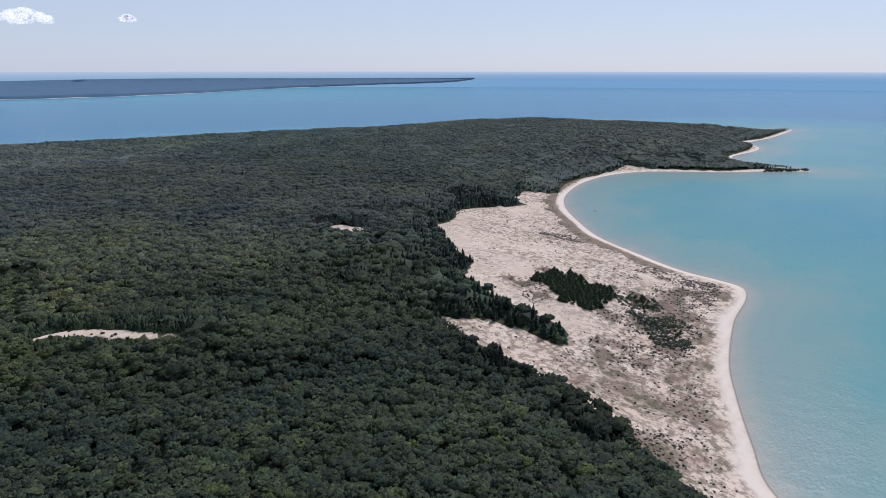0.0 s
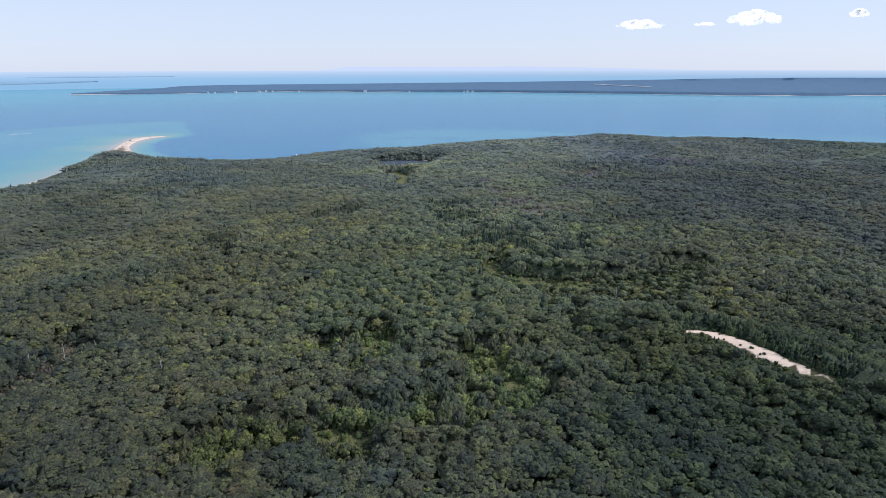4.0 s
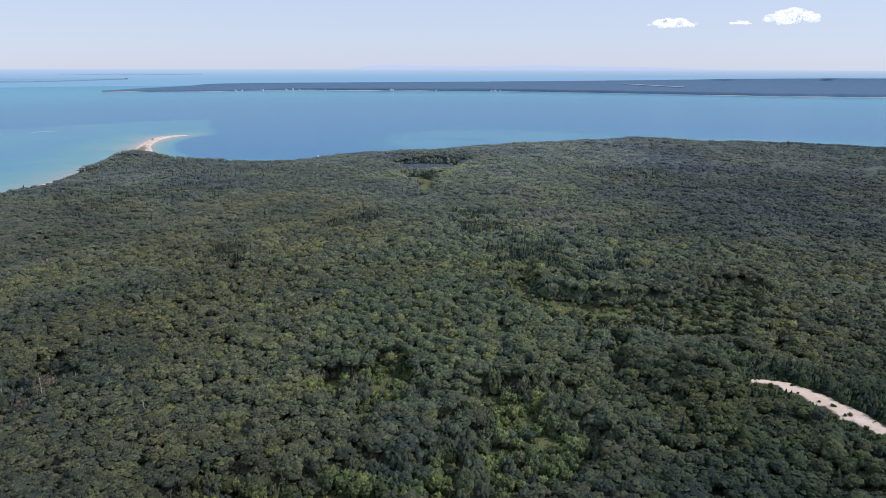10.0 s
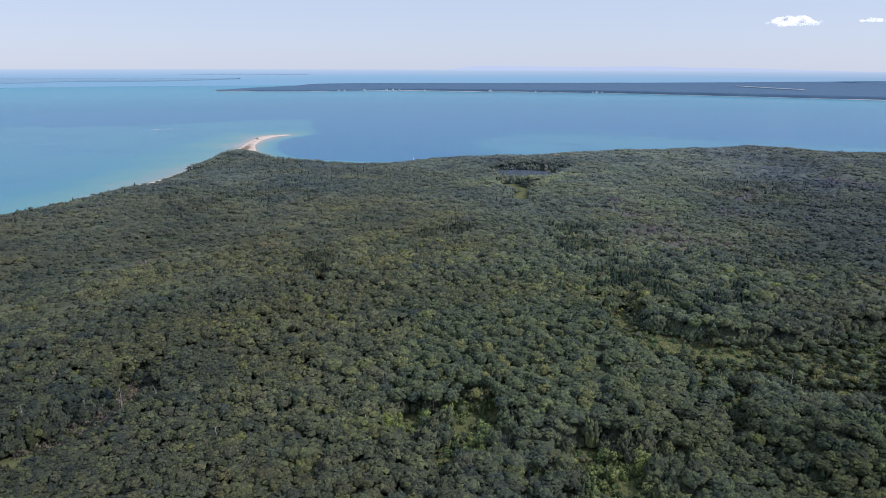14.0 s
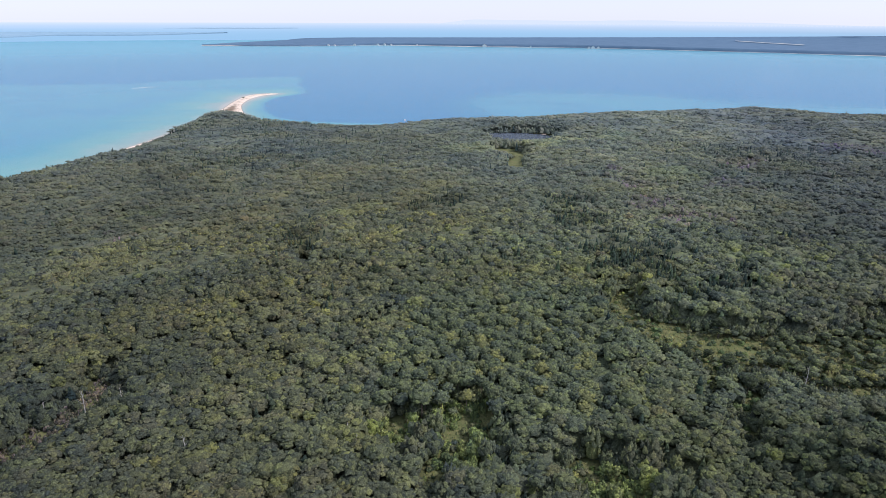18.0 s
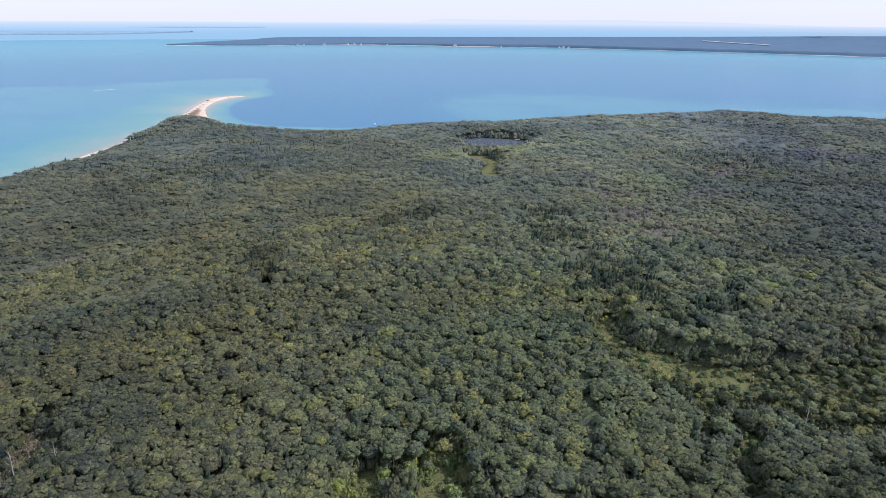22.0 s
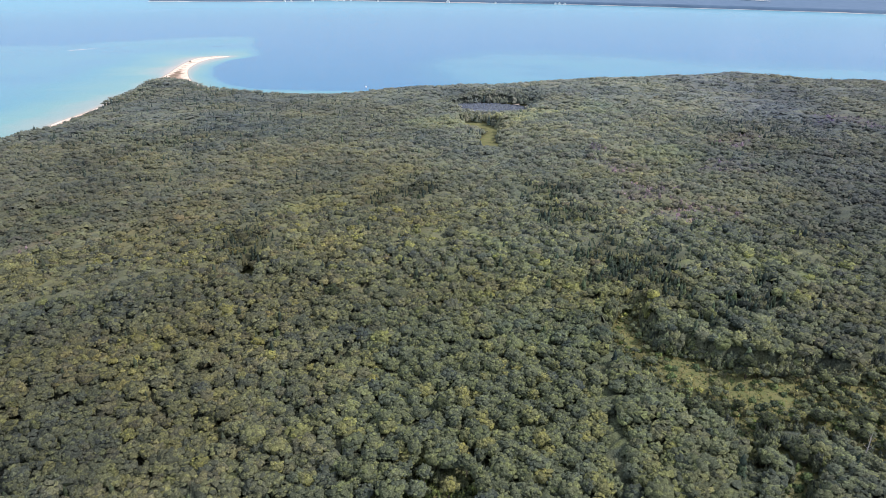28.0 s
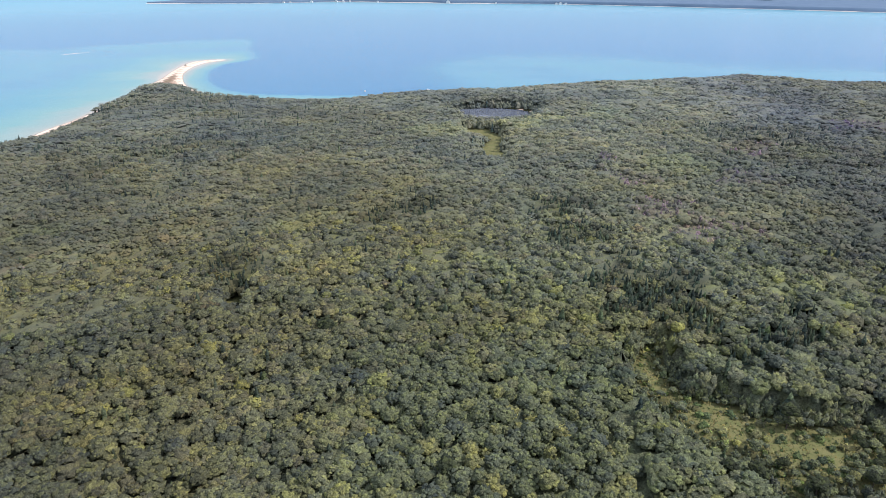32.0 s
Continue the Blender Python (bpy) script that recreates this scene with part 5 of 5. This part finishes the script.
# ---- houses on the far shore, boats ----
WALL = plain("white_boards", (0.72, 0.72, 0.70), (0.82, 0.82, 0.80), 1.0, 0.7)
ROOF = plain("grey_shingles", (0.16, 0.16, 0.17), (0.26, 0.25, 0.25), 2.0, 0.9)
GLASS = plain("dark_glass", (0.02, 0.025, 0.03), (0.03, 0.035, 0.04), 1.0, 0.1)
HULL = plain("white_hull", (0.75, 0.76, 0.78), (0.82, 0.83, 0.84), 1.0, 0.35)


def prism(outline, y0, y1):
    """A solid with that outline across x and z, from y0 to y1."""
    n = len(outline)
    v = [(a, y0, b) for a, b in outline] + [(a, y1, b) for a, b in outline]
    f = [(0, k, k + 1) for k in range(1, n - 1)] + [(n, n + k + 1, n + k) for k in range(1, n - 1)]
    for k in range(n):
        j = (k + 1) % n
        f += [(k, n + k, n + j), (k, n + j, j)]
    return np.array(v, float), np.array(f)


def house(px, py, w, deep, tall):
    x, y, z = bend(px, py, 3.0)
    ob = new("house")
    tagged(ob, "white boarded shore house with a grey gable roof", "house", "houses on the far shore")
    ob.location = (float(x), float(y), float(z))
    wv, wf = prism([(-w / 2, -3), (w / 2, -3), (w / 2, tall), (0, tall + 0.3 * w), (-w / 2, tall)], 0, deep)
    part("wall", mesh_of("wall", wv, wf, False), WALL, ob)
    t = 0.35
    for side in (-1, 1):
        o = [(0, tall + 0.3 * w + t), (side * (w / 2 + 0.6), tall - 0.4 + t), (side * (w / 2 + 0.6), tall - 0.4), (0, tall + 0.3 * w)]
        part("roof", mesh_of("roof", *prism(o[::side], -0.6, deep + 0.6), False), ROOF, ob)
    for k in (-0.25, 0.25):
        part("window", mesh_of("window", *prism([(k * w - 0.9, 1.0), (k * w + 0.9, 1.0), (k * w + 0.9, 2.8), (k * w - 0.9, 2.8)], -0.08, 0.02), False), GLASS, ob)


for px, py, w, deep, tall in ((-1442, 3972, 10, 9, 4), (-1407, 3985, 8, 9, 4), (-1304, 4050, 14, 10, 5), (-1180, 4125, 12, 10, 5), (-1145, 4150, 9, 9, 7), (-1109, 4170, 10, 8, 4), (-940, 4150, 8, 8, 4), (-521, 4095, 20, 14, 7), (83, 4078, 14, 10, 4), (105, 4076, 18, 12, 5), (135, 4076, 14, 10, 4), (-250, 4095, 9, 8, 4)):
    house(px, py, w, deep, tall)


def boat(px, py, turn, size):
    ob = new("boat")
    tagged(ob, "small white motorboat lying at anchor offshore", "boat", "boats at anchor")
    ob.matrix_basis = Matrix.LocRotScale((px, py, 0), Euler((0, 0, radians(turn))), (size, size, size))
    v, f = [], []
    for y, hw, lo in ((-3, 1.0, -0.3), (-1, 1.15, -0.35), (1.5, 0.9, -0.3), (3.3, 0.08, 0.3)):
        v += [(-hw, y, 0.8), (-hw * 0.7, y, lo), (hw * 0.7, y, lo), (hw, y, 0.8)]
    q = grid_faces(4, 4, True)
    tri = np.concatenate([q[:, [0, 1, 2]], q[:, [0, 2, 3]], [(0, 1, 2), (0, 2, 3)]])
    part("hull", mesh_of("hull", v, tri, False), HULL, ob)
    part("cabin", mesh_of("cabin", *prism([(-0.8, 0.8), (0.8, 0.8), (0.65, 1.9), (-0.65, 1.9)], -0.8, 1.2), False), HULL, ob)
    part("windscreen", mesh_of("windscreen", *prism([(-0.66, 1.15), (0.66, 1.15), (0.6, 1.75), (-0.6, 1.75)], 1.15, 1.24), False), GLASS, ob)


boat(662, 262, 60, 0.9)
boat(-266, 1168, 20, 1.0)
boat(-175, 1193, 100, 1.1)


# ---- clouds ----
# part of the clouds' sunlit white is put into their emission
CLOUD = Nodes("glowing_cloud")
wisp = CLOUD.ramp(CLOUD.noise(0.020, 5, 0.65), [(0.36, 0.0), (0.68, 0.32)])
CLOUD.set(Base_Color=(0.9, 0.9, 0.92, 1), Roughness=1.0, Specular_IOR_Level=0.0, Emission_Color=(0.95, 0.96, 1.0, 1), Emission_Strength=0.8, Alpha=wisp)


def cloud(az, el, width, tall, seed):
    """A small fair-weather cloud, far off, of thin puffs that thicken where they overlap: az, el and sizes in degrees."""
    g = np.random.default_rng(seed)
    dist = 4900.0
    cx, cy, cz = dist * math.sin(radians(az)), 100 + dist * math.cos(radians(az)), EYE_Z + dist * math.tan(radians(el))
    w, h = dist * radians(width) / 2, dist * radians(tall)
    right = np.array((math.cos(radians(az)), -math.sin(radians(az)), 0))
    away = np.array((math.sin(radians(az)), math.cos(radians(az)), 0))
    heads = g.uniform(-0.6, 0.6, 3)
    pieces = []
    for k in range(30):
        c = g.choice(heads) if k % 3 else 0.0
        u = float(np.clip(c + 0.34 * g.standard_normal(), -1, 1))
        s = h * g.uniform(0.16, 0.46) * (1.05 - 0.6 * abs(u))
        v, f = dome(14, 6, -0.9, seed * 100 + k)
        p = right * u * w + away * g.uniform(-0.4, 0.4) * w + np.array((0, 0, h * 0.62 * g.random() ** 1.3 * (1 - abs(u)) ** 0.6))
        pieces.append((v * (s * 1.6, s * 1.6, s) + p, f))
    v, f = joined(pieces)
    ob = add("backdrop", mesh_of("cloud", v + (cx, cy, cz), f), CLOUD.mat, "small white fair-weather cloud low in the sky", "cloud", "structure")
    tagged(ob, group="clouds over the strait")


cloud(15.5, 3.05, 4.2, 0.75, 3)
cloud(20.5, 3.1, 1.8, 0.3, 4)
cloud(24.0, 3.3, 5.0, 0.95, 5)
cloud(31.0, 3.5, 1.9, 0.45, 6)
